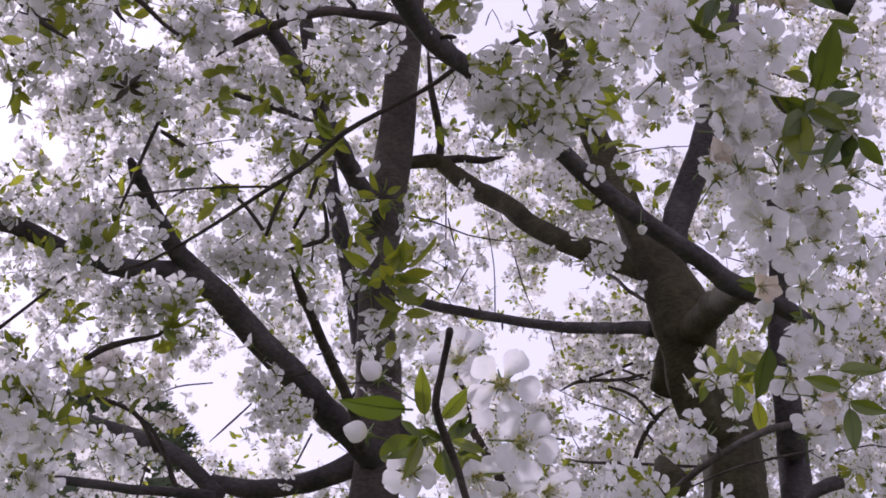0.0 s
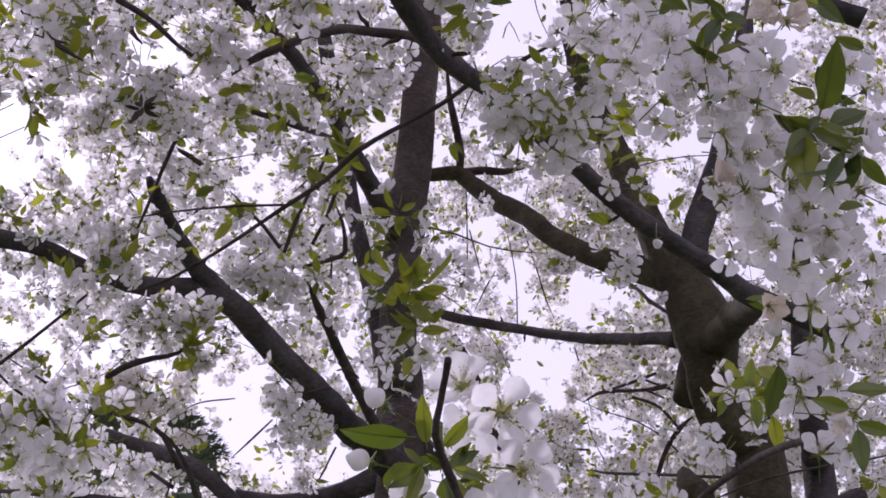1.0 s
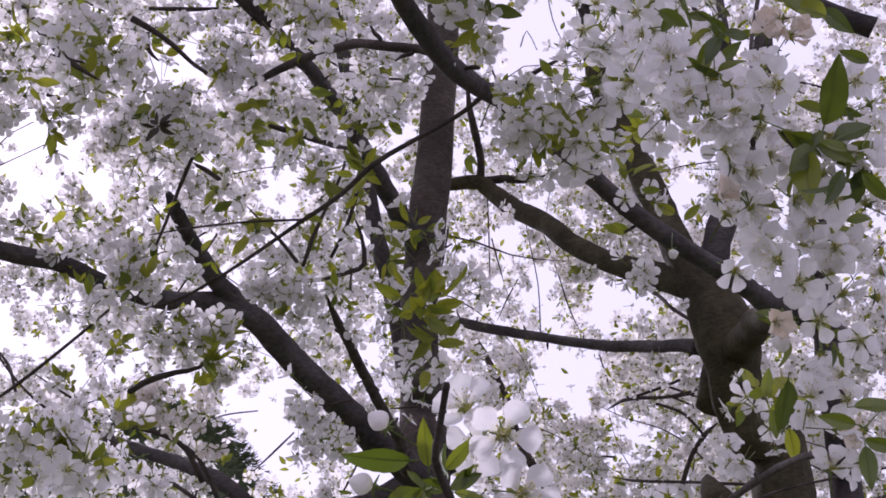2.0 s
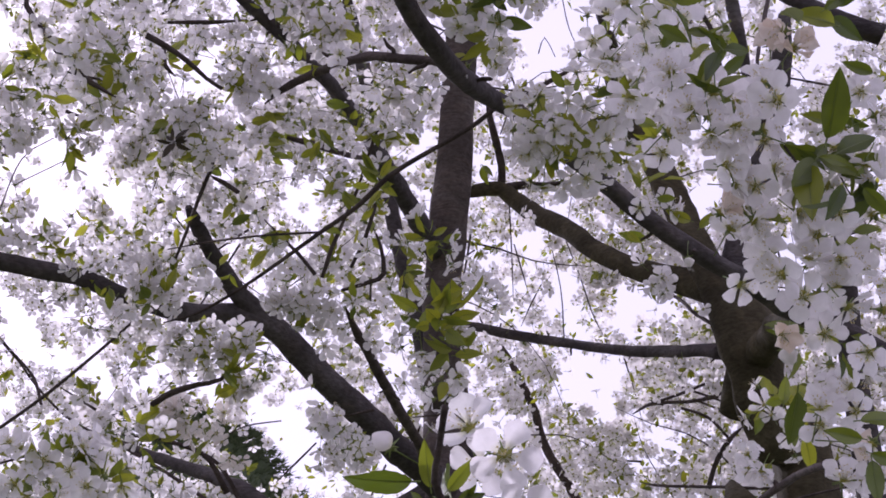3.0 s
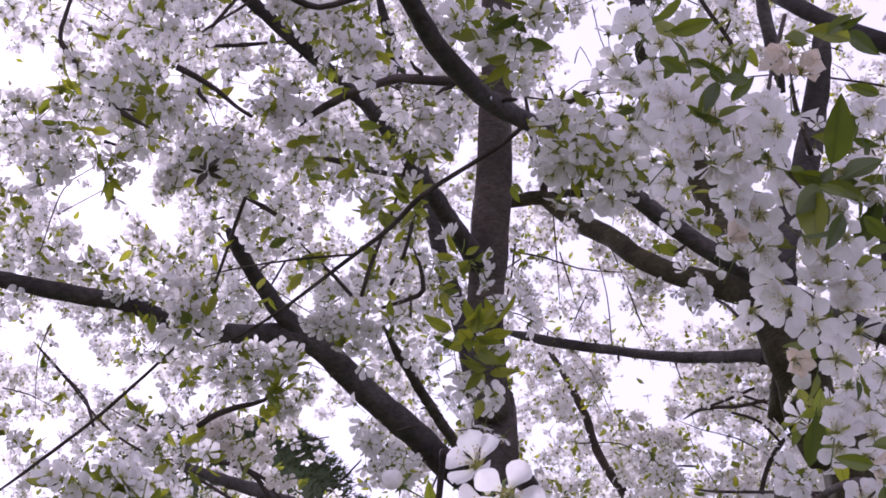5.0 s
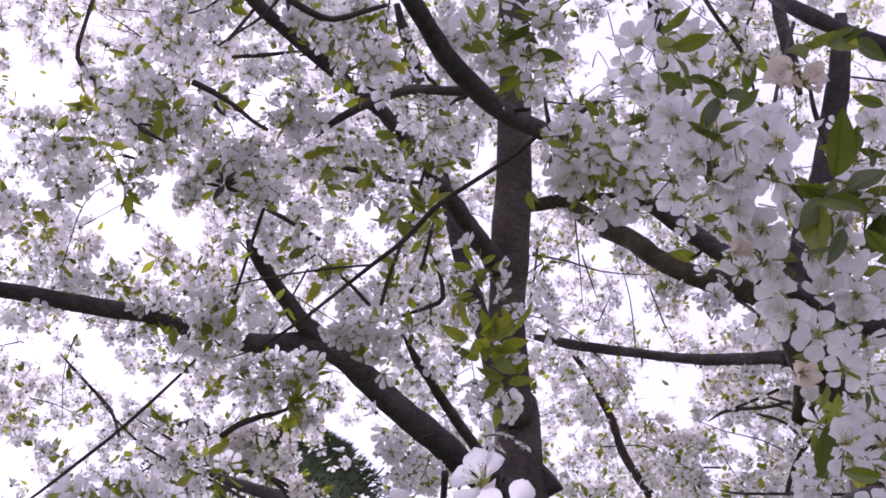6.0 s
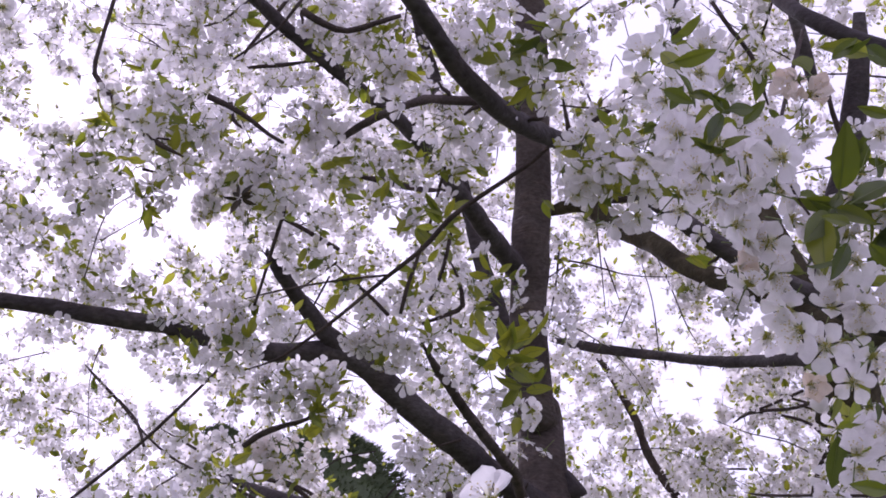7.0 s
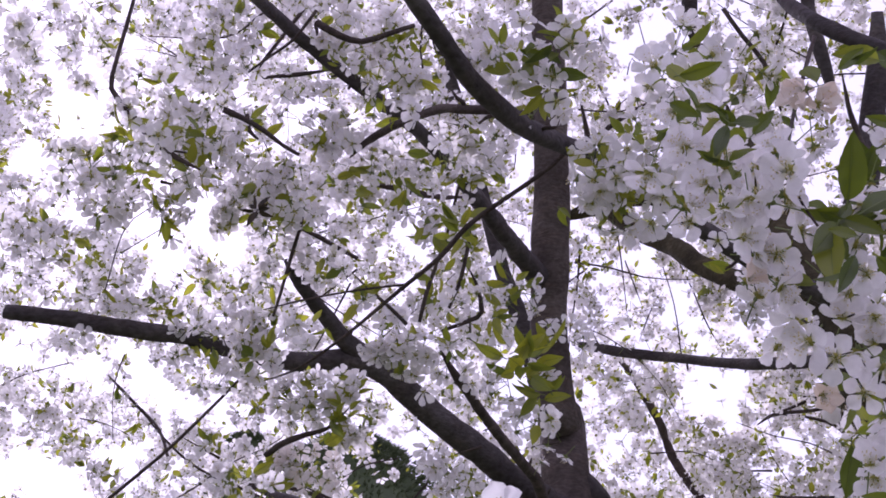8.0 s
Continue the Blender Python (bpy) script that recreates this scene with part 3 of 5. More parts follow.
limb(right_tree, "limb", [(0.314, 1.705, 2.493, 0.0248), (0.264, 1.755, 2.539, 0.0206), (0.201, 1.806, 2.581, 0.0177), (0.152, 1.862, 2.638, 0.0175), (0.104, 1.93, 2.714, 0.0174), (0.048, 2.005, 2.796, 0.0172), (0.009, 2.051, 2.852, 0.0157), (-0.019, 2.057, 2.878, 0.0142), (-0.063, 2.056, 2.871, 0.0121), (-0.098, 2.058, 2.862, 0.0058)], BARK_BROWN, 12, 0.12)
limb(right_tree, "branch", [(-0.017, 2.058, 2.877, 0.0076), (-0.017, 2.036, 2.917, 0.0072), (-0.029, 1.993, 2.952, 0.0071), (-0.039, 1.974, 2.984, 0.0058), (-0.048, 1.941, 3.043, 0.0017)], BARK_TWIG, 8, 0.16)
limb(right_tree, "branch", [(-0.019, 2.058, 2.877, 0.0093), (0.026, 2.056, 2.888, 0.0084), (0.066, 2.06, 2.888, 0.0072), (0.105, 2.059, 2.897, 0.0015)], BARK_TWIG, 8, 0.16)
limb(right_tree, "limb", [(0.322, 1.749, 2.414, 0.0124), (0.297, 1.801, 2.44, 0.0102), (0.251, 1.927, 2.494, 0.01), (0.204, 2.015, 2.534, 0.0096), (0.161, 2.083, 2.57, 0.0089), (0.104, 2.167, 2.616, 0.0093), (0.042, 2.222, 2.65, 0.0096), (-0.001, 2.261, 2.675, 0.0098), (-0.052, 2.298, 2.704, 0.0094), (-0.104, 2.334, 2.733, 0.0043)], BARK_LIMB, 10, 0.10)
limb(right_tree, "branch", [(0.18, 2.84, 2.486, 0.0131), (0.138, 2.849, 2.567, 0.0113), (0.081, 2.843, 2.672, 0.0104), (0.049, 2.797, 2.751, 0.0094), (0.009, 2.775, 2.826, 0.0084), (-0.024, 2.775, 2.883, 0.0064), (-0.057, 2.75, 2.922, 0.0019)], BARK_TWIG, 8, 0.16)
limb(right_tree, "limb", [(0.502, 1.707, 2.649, 0.0113), (0.512, 1.748, 2.573, 0.0139), (0.521, 1.785, 2.504, 0.0157), (0.524, 1.799, 2.434, 0.0181), (0.532, 1.82, 2.351, 0.0213), (0.543, 1.851, 2.273, 0.022), (0.552, 1.883, 2.212, 0.0237), (0.574, 1.848, 1.3, 0.03), (0.514, 1.838, 0.6, 0.05)], BARK_LIMB, 12, 0.10, "dark upright second stem")
limb(right_tree, "branch", [(0.22, 0.677, 1.861, 0.0011), (0.218, 0.733, 1.884, 0.0022), (0.223, 0.83, 1.914, 0.0026), (0.24, 0.997, 1.962, 0.0031), (0.239, 1.101, 1.98, 0.0034), (0.233, 1.208, 1.99, 0.0035), (0.222, 1.269, 1.982, 0.0014)], BARK_TWIG, 9, 0.16)
limb(right_tree, "twig", [(0.293, 0.948, 1.947, 0.0007), (0.277, 0.999, 1.957, 0.0011), (0.257, 1.052, 1.965, 0.0013), (0.239, 1.157, 1.98, 0.0007)], BARK_TWIG, 6, 0.16)
limb(right_tree, "branch", [(0.324, 1.638, 2.14, 0.0222), (0.317, 1.676, 2.175, 0.0152), (0.318, 1.717, 2.205, 0.0047)], BARK_BROWN, 9, 0.16)
limb(right_tree, "twig", [(0.411, 1.246, 2.026, 0.0073), (0.386, 1.25, 2.017, 0.0068), (0.373, 1.26, 1.999, 0.0034)], BARK_LIMB, 8, 0.16)
limb(right_tree, "branch", [(0.256, 0.662, 2.147, 0.0068), (0.233, 0.662, 2.159, 0.0061), (0.211, 0.662, 2.173, 0.0055), (0.193, 0.671, 2.194, 0.0052), (0.181, 0.696, 2.228, 0.0051), (0.166, 0.723, 2.277, 0.0025)], BARK_LIMB, 10, 0.16)
limb(right_tree, "twig", [(0.189, 0.674, 2.185, 0.0015), (0.163, 0.599, 2.084, 0.0012), (0.147, 0.534, 2.008, 0.0009), (0.143, 0.491, 1.959, 0.0009), (0.15, 0.482, 1.935, 0.0003)], BARK_TWIG, 7, 0.16)
limb(right_tree, "twig", [(0.338, 1.372, 2.521, 0.0039), (0.321, 1.342, 2.569, 0.0033), (0.313, 1.317, 2.612, 0.0011)], BARK_TWIG, 7, 0.16)
limb(right_tree, "twig", [(0.136, 0.729, 2.259, 0.0017), (0.149, 0.74, 2.241, 0.0017), (0.163, 0.751, 2.224, 0.0018), (0.169, 0.761, 2.206, 0.0018), (0.173, 0.769, 2.192, 0.0005)], BARK_TWIG, 7, 0.16)
limb(right_tree, "branch", [(0.26, 1.161, 2.642, 0.0072), (0.266, 1.186, 2.596, 0.0078), (0.279, 1.215, 2.545, 0.0072), (0.286, 1.232, 2.517, 0.0029)], BARK_LIMB, 8, 0.16)
limb(right_tree, "branch", [(0.155, 1.69, 3.13, 0.0126), (0.156, 1.705, 3.092, 0.0124), (0.154, 1.732, 3.041, 0.012), (0.166, 1.765, 2.983, 0.0053)], BARK_LIMB, 8, 0.16)
limb(right_tree, "twig", [(0.108, 1.322, 2.529, 0.0022), (0.132, 1.321, 2.536, 0.0025), (0.181, 1.321, 2.544, 0.0007)], BARK_TWIG, 6, 0.16)
limb(right_tree, "twig", [(0.342, 2.146, 2.319, 0.0038), (0.357, 2.12, 2.37, 0.0046), (0.38, 2.101, 2.409, 0.0046), (0.404, 2.091, 2.431, 0.0012)], BARK_TWIG, 7, 0.16)
limb(right_tree, "twig", [(0.385, 2.06, 2.485, 0.0027), (0.331, 2.159, 2.503, 0.0032), (0.271, 2.251, 2.534, 0.0038), (0.242, 2.352, 2.553, 0.0012)], BARK_TWIG, 6, 0.16)
limb(right_tree, "twig", [(0.351, 2.146, 2.531, 0.0028), (0.307, 2.199, 2.53, 0.0029), (0.26, 2.251, 2.532, 0.0012)], BARK_TWIG, 6, 0.16)
limb(right_tree, "twig", [(0.396, 2.195, 2.449, 0.0028), (0.368, 2.223, 2.497, 0.0029), (0.323, 2.258, 2.529, 0.0025), (0.271, 2.251, 2.534, 0.0008)], BARK_TWIG, 6, 0.16)
limb(right_tree, "twig", [(0.423, 1.949, 2.276, 0.0028), (0.36, 2.041, 2.307, 0.0029), (0.281, 2.228, 2.369, 0.0028), (0.25, 2.319, 2.405, 0.0008)], BARK_TWIG, 6, 0.16)
limb(right_tree, "twig", [(0.305, 1.728, 2.449, 0.0026), (0.293, 1.81, 2.507, 0.0031), (0.279, 1.888, 2.57, 0.0029), (0.233, 1.959, 2.642, 0.0009)], BARK_TWIG, 6, 0.16)
limb(right_tree, "twig", [(-0.003, 2.228, 2.945, 0.0016), (0.003, 2.272, 2.866, 0.0016), (0.008, 2.321, 2.777, 0.0006)], BARK_TWIG, 5, 0.05)
limb(right_tree, "twig", [(0.007, 2.354, 2.924, 0.0016), (0.025, 2.384, 2.874, 0.0016), (0.036, 2.402, 2.843, 0.0006)], BARK_TWIG, 5, 0.05)
limb(right_tree, "twig", [(0.066, 2.488, 2.9, 0.0015), (0.042, 2.509, 2.857, 0.0017), (0.024, 2.529, 2.819, 0.0006)], BARK_TWIG, 5, 0.05)
limb(right_tree, "twig", [(0.107, 2.181, 2.841, 0.0013), (0.134, 2.214, 2.785, 0.0015), (0.161, 2.253, 2.72, 0.0015), (0.183, 2.275, 2.683, 0.0005)], BARK_TWIG, 5, 0.05)
limb(right_tree, "twig", [(0.121, 2.229, 2.965, 0.0011), (0.115, 2.25, 2.925, 0.0004)], BARK_TWIG, 5, 0.05)
limb(right_tree, "twig", [(0.07, 1.244, 2.665, 0.0007), (0.08, 1.265, 2.628, 0.0007), (0.097, 1.283, 2.599, 0.0002)], BARK_TWIG, 5, 0.05)
limb(right_tree, "twig", [(0.046, 1.601, 2.844, 0.001), (0.055, 1.59, 2.867, 0.001), (0.072, 1.605, 2.841, 0.0004)], BARK_TWIG, 5, 0.05)
limb(left_tree, "twig", [(-0.14, 1.627, 2.764, 0.001), (-0.131, 1.64, 2.741, 0.0012), (-0.136, 1.653, 2.718, 0.0004)], BARK_TWIG, 5, 0.05)
limb(left_tree, "twig", [(-0.575, 1.249, 2.333, 0.0008), (-0.546, 1.216, 2.397, 0.0008), (-0.51, 1.207, 2.421, 0.0003)], BARK_TWIG, 5, 0.05)
limb(left_tree, "twig", [(-0.549, 1.229, 2.374, 0.0008), (-0.497, 1.22, 2.399, 0.0003)], BARK_TWIG, 5, 0.05)
limb(left_tree, "twig", [(-0.32, 1.753, 2.293, 0.001), (-0.37, 1.753, 2.284, 0.0012), (-0.403, 1.759, 2.268, 0.0004)], BARK_TWIG, 5, 0.05)
limb(left_tree, "twig", [(-0.222, 1.49, 2.165, 0.0011), (-0.249, 1.501, 2.139, 0.0014), (-0.27, 1.51, 2.12, 0.0004)], BARK_TWIG, 5, 0.05)
limb(left_tree, "twig", [(-0.164, 1.769, 2.292, 0.0017), (-0.182, 1.728, 2.26, 0.0006)], BARK_TWIG, 5, 0.05)
limb(left_tree, "twig", [(-0.082, 1.765, 2.314, 0.0023), (-0.126, 1.717, 2.289, 0.0008)], BARK_TWIG, 5, 0.05)
limb(left_tree, "twig", [(-0.152, 1.475, 2.204, 0.0022), (-0.187, 1.476, 2.195, 0.0007)], BARK_TWIG, 5, 0.05)
limb(right_tree, "twig", [(0.263, 2.763, 2.851, 0.0018), (0.289, 2.802, 2.783, 0.0018), (0.309, 2.841, 2.715, 0.0006)], BARK_TWIG, 5, 0.05)
limb(left_tree, "twig", [(-0.395, 1.276, 2.524, 0.0008), (-0.409, 1.259, 2.554, 0.0003)], BARK_TWIG, 5, 0.05)
limb(left_tree, "branch", [(-0.245, 0.949, 2.463, 0.0042), (-0.223, 0.959, 2.452, 0.0037), (-0.202, 0.966, 2.447, 0.0032), (-0.173, 0.967, 2.455, 0.0027), (-0.148, 0.968, 2.463, 0.0022)], BARK_TWIG, 8, 0.16)
limb(left_tree, "branch", [(-0.309, 0.897, 2.326, 0.0032), (-0.292, 0.904, 2.32, 0.0028), (-0.273, 0.912, 2.31, 0.0024), (-0.257, 0.922, 2.299, 0.002), (-0.243, 0.929, 2.292, 0.0017)], BARK_TWIG, 8, 0.16)
limb(left_tree, "twig", [(-0.244, 0.943, 2.473, 0.0018), (-0.268, 0.953, 2.447, 0.0016), (-0.291, 0.957, 2.432, 0.0014), (-0.315, 0.961, 2.417, 0.0012)], BARK_TWIG, 8, 0.16)
limb(right_tree, "spur", [(0.0148, 0.4504, 1.734, 0.0013), (0.0095, 0.4428, 1.7478, 0.0014), (0.0047, 0.4329, 1.7555, 0.0016), (0.0006, 0.421, 1.7626, 0.0014), (0.0016, 0.4136, 1.7701, 0.0012), (0.0031, 0.4062, 1.7776, 0.0012), (0.0039, 0.4016, 1.7819, 0.0014), (0.004, 0.4009, 1.7832, 0.0008)], BARK_TWIG, 9, 0.16)

# ---- sky gaps fitted to camera view: from, to, half width at far end ----
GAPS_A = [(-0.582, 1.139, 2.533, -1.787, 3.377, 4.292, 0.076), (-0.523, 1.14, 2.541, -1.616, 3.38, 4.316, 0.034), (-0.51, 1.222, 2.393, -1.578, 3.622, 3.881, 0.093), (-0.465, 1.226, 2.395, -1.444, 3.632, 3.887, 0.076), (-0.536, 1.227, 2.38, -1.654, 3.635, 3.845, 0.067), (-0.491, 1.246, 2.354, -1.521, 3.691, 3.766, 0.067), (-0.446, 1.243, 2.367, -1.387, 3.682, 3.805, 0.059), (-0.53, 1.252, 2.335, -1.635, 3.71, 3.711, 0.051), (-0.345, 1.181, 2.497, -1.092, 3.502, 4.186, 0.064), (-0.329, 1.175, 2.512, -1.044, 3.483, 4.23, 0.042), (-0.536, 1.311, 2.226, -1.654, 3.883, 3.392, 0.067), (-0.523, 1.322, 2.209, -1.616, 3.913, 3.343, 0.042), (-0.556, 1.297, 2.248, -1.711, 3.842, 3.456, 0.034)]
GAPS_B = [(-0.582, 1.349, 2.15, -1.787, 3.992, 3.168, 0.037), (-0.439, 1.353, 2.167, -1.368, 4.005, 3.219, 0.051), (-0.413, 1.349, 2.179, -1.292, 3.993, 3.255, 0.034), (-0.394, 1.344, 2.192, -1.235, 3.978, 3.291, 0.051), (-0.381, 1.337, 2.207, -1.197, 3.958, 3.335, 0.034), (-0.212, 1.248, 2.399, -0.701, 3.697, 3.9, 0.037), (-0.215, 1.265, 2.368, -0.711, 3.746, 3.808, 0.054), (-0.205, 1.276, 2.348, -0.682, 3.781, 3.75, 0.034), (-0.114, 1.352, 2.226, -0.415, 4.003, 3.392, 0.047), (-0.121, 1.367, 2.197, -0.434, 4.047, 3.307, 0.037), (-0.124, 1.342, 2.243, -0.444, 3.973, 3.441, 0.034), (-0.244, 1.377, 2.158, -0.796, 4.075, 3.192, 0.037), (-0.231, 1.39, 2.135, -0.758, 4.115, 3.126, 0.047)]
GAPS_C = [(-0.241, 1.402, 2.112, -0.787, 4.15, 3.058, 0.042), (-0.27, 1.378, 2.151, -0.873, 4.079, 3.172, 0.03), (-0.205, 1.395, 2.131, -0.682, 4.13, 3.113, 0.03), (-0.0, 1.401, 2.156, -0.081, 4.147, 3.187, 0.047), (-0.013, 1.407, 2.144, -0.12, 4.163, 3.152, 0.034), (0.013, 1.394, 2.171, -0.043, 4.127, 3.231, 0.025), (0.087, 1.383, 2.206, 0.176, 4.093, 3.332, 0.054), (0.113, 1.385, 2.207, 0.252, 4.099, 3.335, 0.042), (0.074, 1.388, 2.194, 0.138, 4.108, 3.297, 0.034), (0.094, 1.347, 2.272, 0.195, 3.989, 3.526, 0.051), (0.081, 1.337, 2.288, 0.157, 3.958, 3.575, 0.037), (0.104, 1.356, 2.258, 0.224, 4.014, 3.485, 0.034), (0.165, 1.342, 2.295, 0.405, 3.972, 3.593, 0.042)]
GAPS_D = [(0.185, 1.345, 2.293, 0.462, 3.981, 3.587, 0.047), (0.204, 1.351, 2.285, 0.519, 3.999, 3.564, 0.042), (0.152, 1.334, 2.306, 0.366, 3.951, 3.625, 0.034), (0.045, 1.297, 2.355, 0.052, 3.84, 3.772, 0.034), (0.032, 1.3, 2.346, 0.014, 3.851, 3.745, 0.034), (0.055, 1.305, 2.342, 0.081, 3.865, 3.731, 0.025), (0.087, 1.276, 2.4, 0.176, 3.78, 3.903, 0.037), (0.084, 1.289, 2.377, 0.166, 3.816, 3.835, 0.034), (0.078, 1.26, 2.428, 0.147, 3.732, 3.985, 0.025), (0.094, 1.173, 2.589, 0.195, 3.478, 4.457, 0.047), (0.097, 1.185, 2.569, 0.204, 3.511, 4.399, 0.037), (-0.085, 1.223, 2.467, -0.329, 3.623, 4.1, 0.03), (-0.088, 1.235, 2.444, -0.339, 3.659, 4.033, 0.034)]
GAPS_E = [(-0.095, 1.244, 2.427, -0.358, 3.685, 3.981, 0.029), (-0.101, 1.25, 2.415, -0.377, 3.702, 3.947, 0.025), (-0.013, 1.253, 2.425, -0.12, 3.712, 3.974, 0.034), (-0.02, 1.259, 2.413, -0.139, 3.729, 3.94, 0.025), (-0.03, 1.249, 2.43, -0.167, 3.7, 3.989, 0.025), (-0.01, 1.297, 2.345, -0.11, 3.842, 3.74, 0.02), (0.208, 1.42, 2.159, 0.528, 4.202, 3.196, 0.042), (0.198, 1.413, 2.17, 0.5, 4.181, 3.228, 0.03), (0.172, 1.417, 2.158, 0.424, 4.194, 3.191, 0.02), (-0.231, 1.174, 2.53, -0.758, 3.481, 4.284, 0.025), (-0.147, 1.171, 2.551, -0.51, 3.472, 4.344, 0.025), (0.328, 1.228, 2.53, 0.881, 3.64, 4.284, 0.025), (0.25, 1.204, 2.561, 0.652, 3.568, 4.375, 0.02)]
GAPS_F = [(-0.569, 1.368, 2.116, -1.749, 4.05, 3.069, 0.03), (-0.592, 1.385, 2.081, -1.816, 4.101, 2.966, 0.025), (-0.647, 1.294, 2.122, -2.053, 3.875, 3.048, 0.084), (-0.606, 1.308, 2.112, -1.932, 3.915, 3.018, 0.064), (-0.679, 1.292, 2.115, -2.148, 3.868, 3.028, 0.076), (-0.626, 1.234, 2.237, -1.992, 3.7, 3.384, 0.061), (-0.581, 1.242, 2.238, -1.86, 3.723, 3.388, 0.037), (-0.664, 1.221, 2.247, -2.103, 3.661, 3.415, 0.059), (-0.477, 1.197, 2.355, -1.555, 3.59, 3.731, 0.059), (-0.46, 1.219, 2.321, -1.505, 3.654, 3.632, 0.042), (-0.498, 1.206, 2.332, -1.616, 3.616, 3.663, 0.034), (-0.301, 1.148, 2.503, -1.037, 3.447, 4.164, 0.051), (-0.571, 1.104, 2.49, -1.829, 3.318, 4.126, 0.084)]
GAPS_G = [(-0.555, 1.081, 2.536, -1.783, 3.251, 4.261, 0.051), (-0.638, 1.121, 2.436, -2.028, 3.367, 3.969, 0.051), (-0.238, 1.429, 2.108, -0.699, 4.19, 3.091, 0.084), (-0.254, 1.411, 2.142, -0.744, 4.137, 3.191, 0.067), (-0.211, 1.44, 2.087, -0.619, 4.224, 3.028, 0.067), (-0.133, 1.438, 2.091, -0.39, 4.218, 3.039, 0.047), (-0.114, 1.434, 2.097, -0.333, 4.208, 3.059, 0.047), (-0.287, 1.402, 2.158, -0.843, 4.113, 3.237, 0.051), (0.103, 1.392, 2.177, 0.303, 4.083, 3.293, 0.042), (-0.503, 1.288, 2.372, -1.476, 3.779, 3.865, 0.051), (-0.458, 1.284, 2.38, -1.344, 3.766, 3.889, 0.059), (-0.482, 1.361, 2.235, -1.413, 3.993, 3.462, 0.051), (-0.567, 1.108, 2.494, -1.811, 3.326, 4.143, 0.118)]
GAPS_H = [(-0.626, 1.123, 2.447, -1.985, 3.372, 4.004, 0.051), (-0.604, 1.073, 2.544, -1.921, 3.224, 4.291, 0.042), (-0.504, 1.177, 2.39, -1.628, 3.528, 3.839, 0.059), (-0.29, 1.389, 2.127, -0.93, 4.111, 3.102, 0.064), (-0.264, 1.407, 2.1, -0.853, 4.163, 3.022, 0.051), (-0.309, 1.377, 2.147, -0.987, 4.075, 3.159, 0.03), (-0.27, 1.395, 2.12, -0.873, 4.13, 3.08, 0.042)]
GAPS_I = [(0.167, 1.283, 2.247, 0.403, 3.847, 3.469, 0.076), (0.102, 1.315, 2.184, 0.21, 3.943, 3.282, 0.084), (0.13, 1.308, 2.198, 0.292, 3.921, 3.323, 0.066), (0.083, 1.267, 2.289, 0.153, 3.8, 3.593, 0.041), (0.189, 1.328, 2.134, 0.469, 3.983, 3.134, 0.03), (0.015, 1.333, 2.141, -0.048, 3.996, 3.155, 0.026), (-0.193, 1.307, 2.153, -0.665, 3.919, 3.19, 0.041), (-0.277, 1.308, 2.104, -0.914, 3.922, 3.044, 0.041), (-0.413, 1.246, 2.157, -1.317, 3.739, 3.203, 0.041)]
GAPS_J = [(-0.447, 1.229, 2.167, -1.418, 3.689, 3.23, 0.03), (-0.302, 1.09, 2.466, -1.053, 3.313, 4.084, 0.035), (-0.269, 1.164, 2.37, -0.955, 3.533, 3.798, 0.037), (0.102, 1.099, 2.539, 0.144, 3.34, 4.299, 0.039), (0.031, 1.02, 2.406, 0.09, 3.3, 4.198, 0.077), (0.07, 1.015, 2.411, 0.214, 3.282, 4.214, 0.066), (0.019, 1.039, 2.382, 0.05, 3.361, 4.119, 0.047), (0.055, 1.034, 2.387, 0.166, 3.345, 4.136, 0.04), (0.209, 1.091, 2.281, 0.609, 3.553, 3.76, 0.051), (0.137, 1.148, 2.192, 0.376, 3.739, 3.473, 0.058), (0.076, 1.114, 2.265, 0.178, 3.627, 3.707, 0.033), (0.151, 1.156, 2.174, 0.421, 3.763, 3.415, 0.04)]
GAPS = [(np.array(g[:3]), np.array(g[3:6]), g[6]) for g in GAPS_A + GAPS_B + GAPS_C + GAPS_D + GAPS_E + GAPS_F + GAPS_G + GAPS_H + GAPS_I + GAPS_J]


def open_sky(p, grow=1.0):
    """Which of the places lie in a sky gap along the camera's sight lines."""
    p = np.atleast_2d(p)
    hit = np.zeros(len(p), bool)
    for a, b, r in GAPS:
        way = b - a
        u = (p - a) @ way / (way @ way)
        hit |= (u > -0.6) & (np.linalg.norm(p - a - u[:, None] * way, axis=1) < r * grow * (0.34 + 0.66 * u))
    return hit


# ---- blossom clusters: place, radius, flowers, leaves, wilted ----
CLUMPS_A = [(-0.397, 0.992, 2.416, 0.031, 11, 2, 0), (-0.353, 0.976, 2.348, 0.033, 14, 4, 0), (-0.358, 1.072, 2.485, 0.03, 12, 2, 0), (-0.338, 1.07, 2.388, 0.035, 14, 3, 0), (-0.303, 1.091, 2.356, 0.032, 12, 3, 0), (-0.377, 1.122, 2.391, 0.033, 12, 2, 0), (-0.392, 1.024, 2.359, 0.028, 11, 3, 0), (-0.283, 1.106, 2.437, 0.027, 10, 3, 0), (-0.249, 1.074, 2.5, 0.037, 14, 3, 0), (-0.207, 1.086, 2.486, 0.033, 13, 2, 0), (-0.261, 1.122, 2.412, 0.03, 11, 4, 0), (-0.222, 1.166, 2.442, 0.032, 11, 3, 0), (-0.205, 1.225, 2.442, 0.029, 10, 3, 0), (-0.149, 1.135, 2.408, 0.027, 10, 4, 0)]
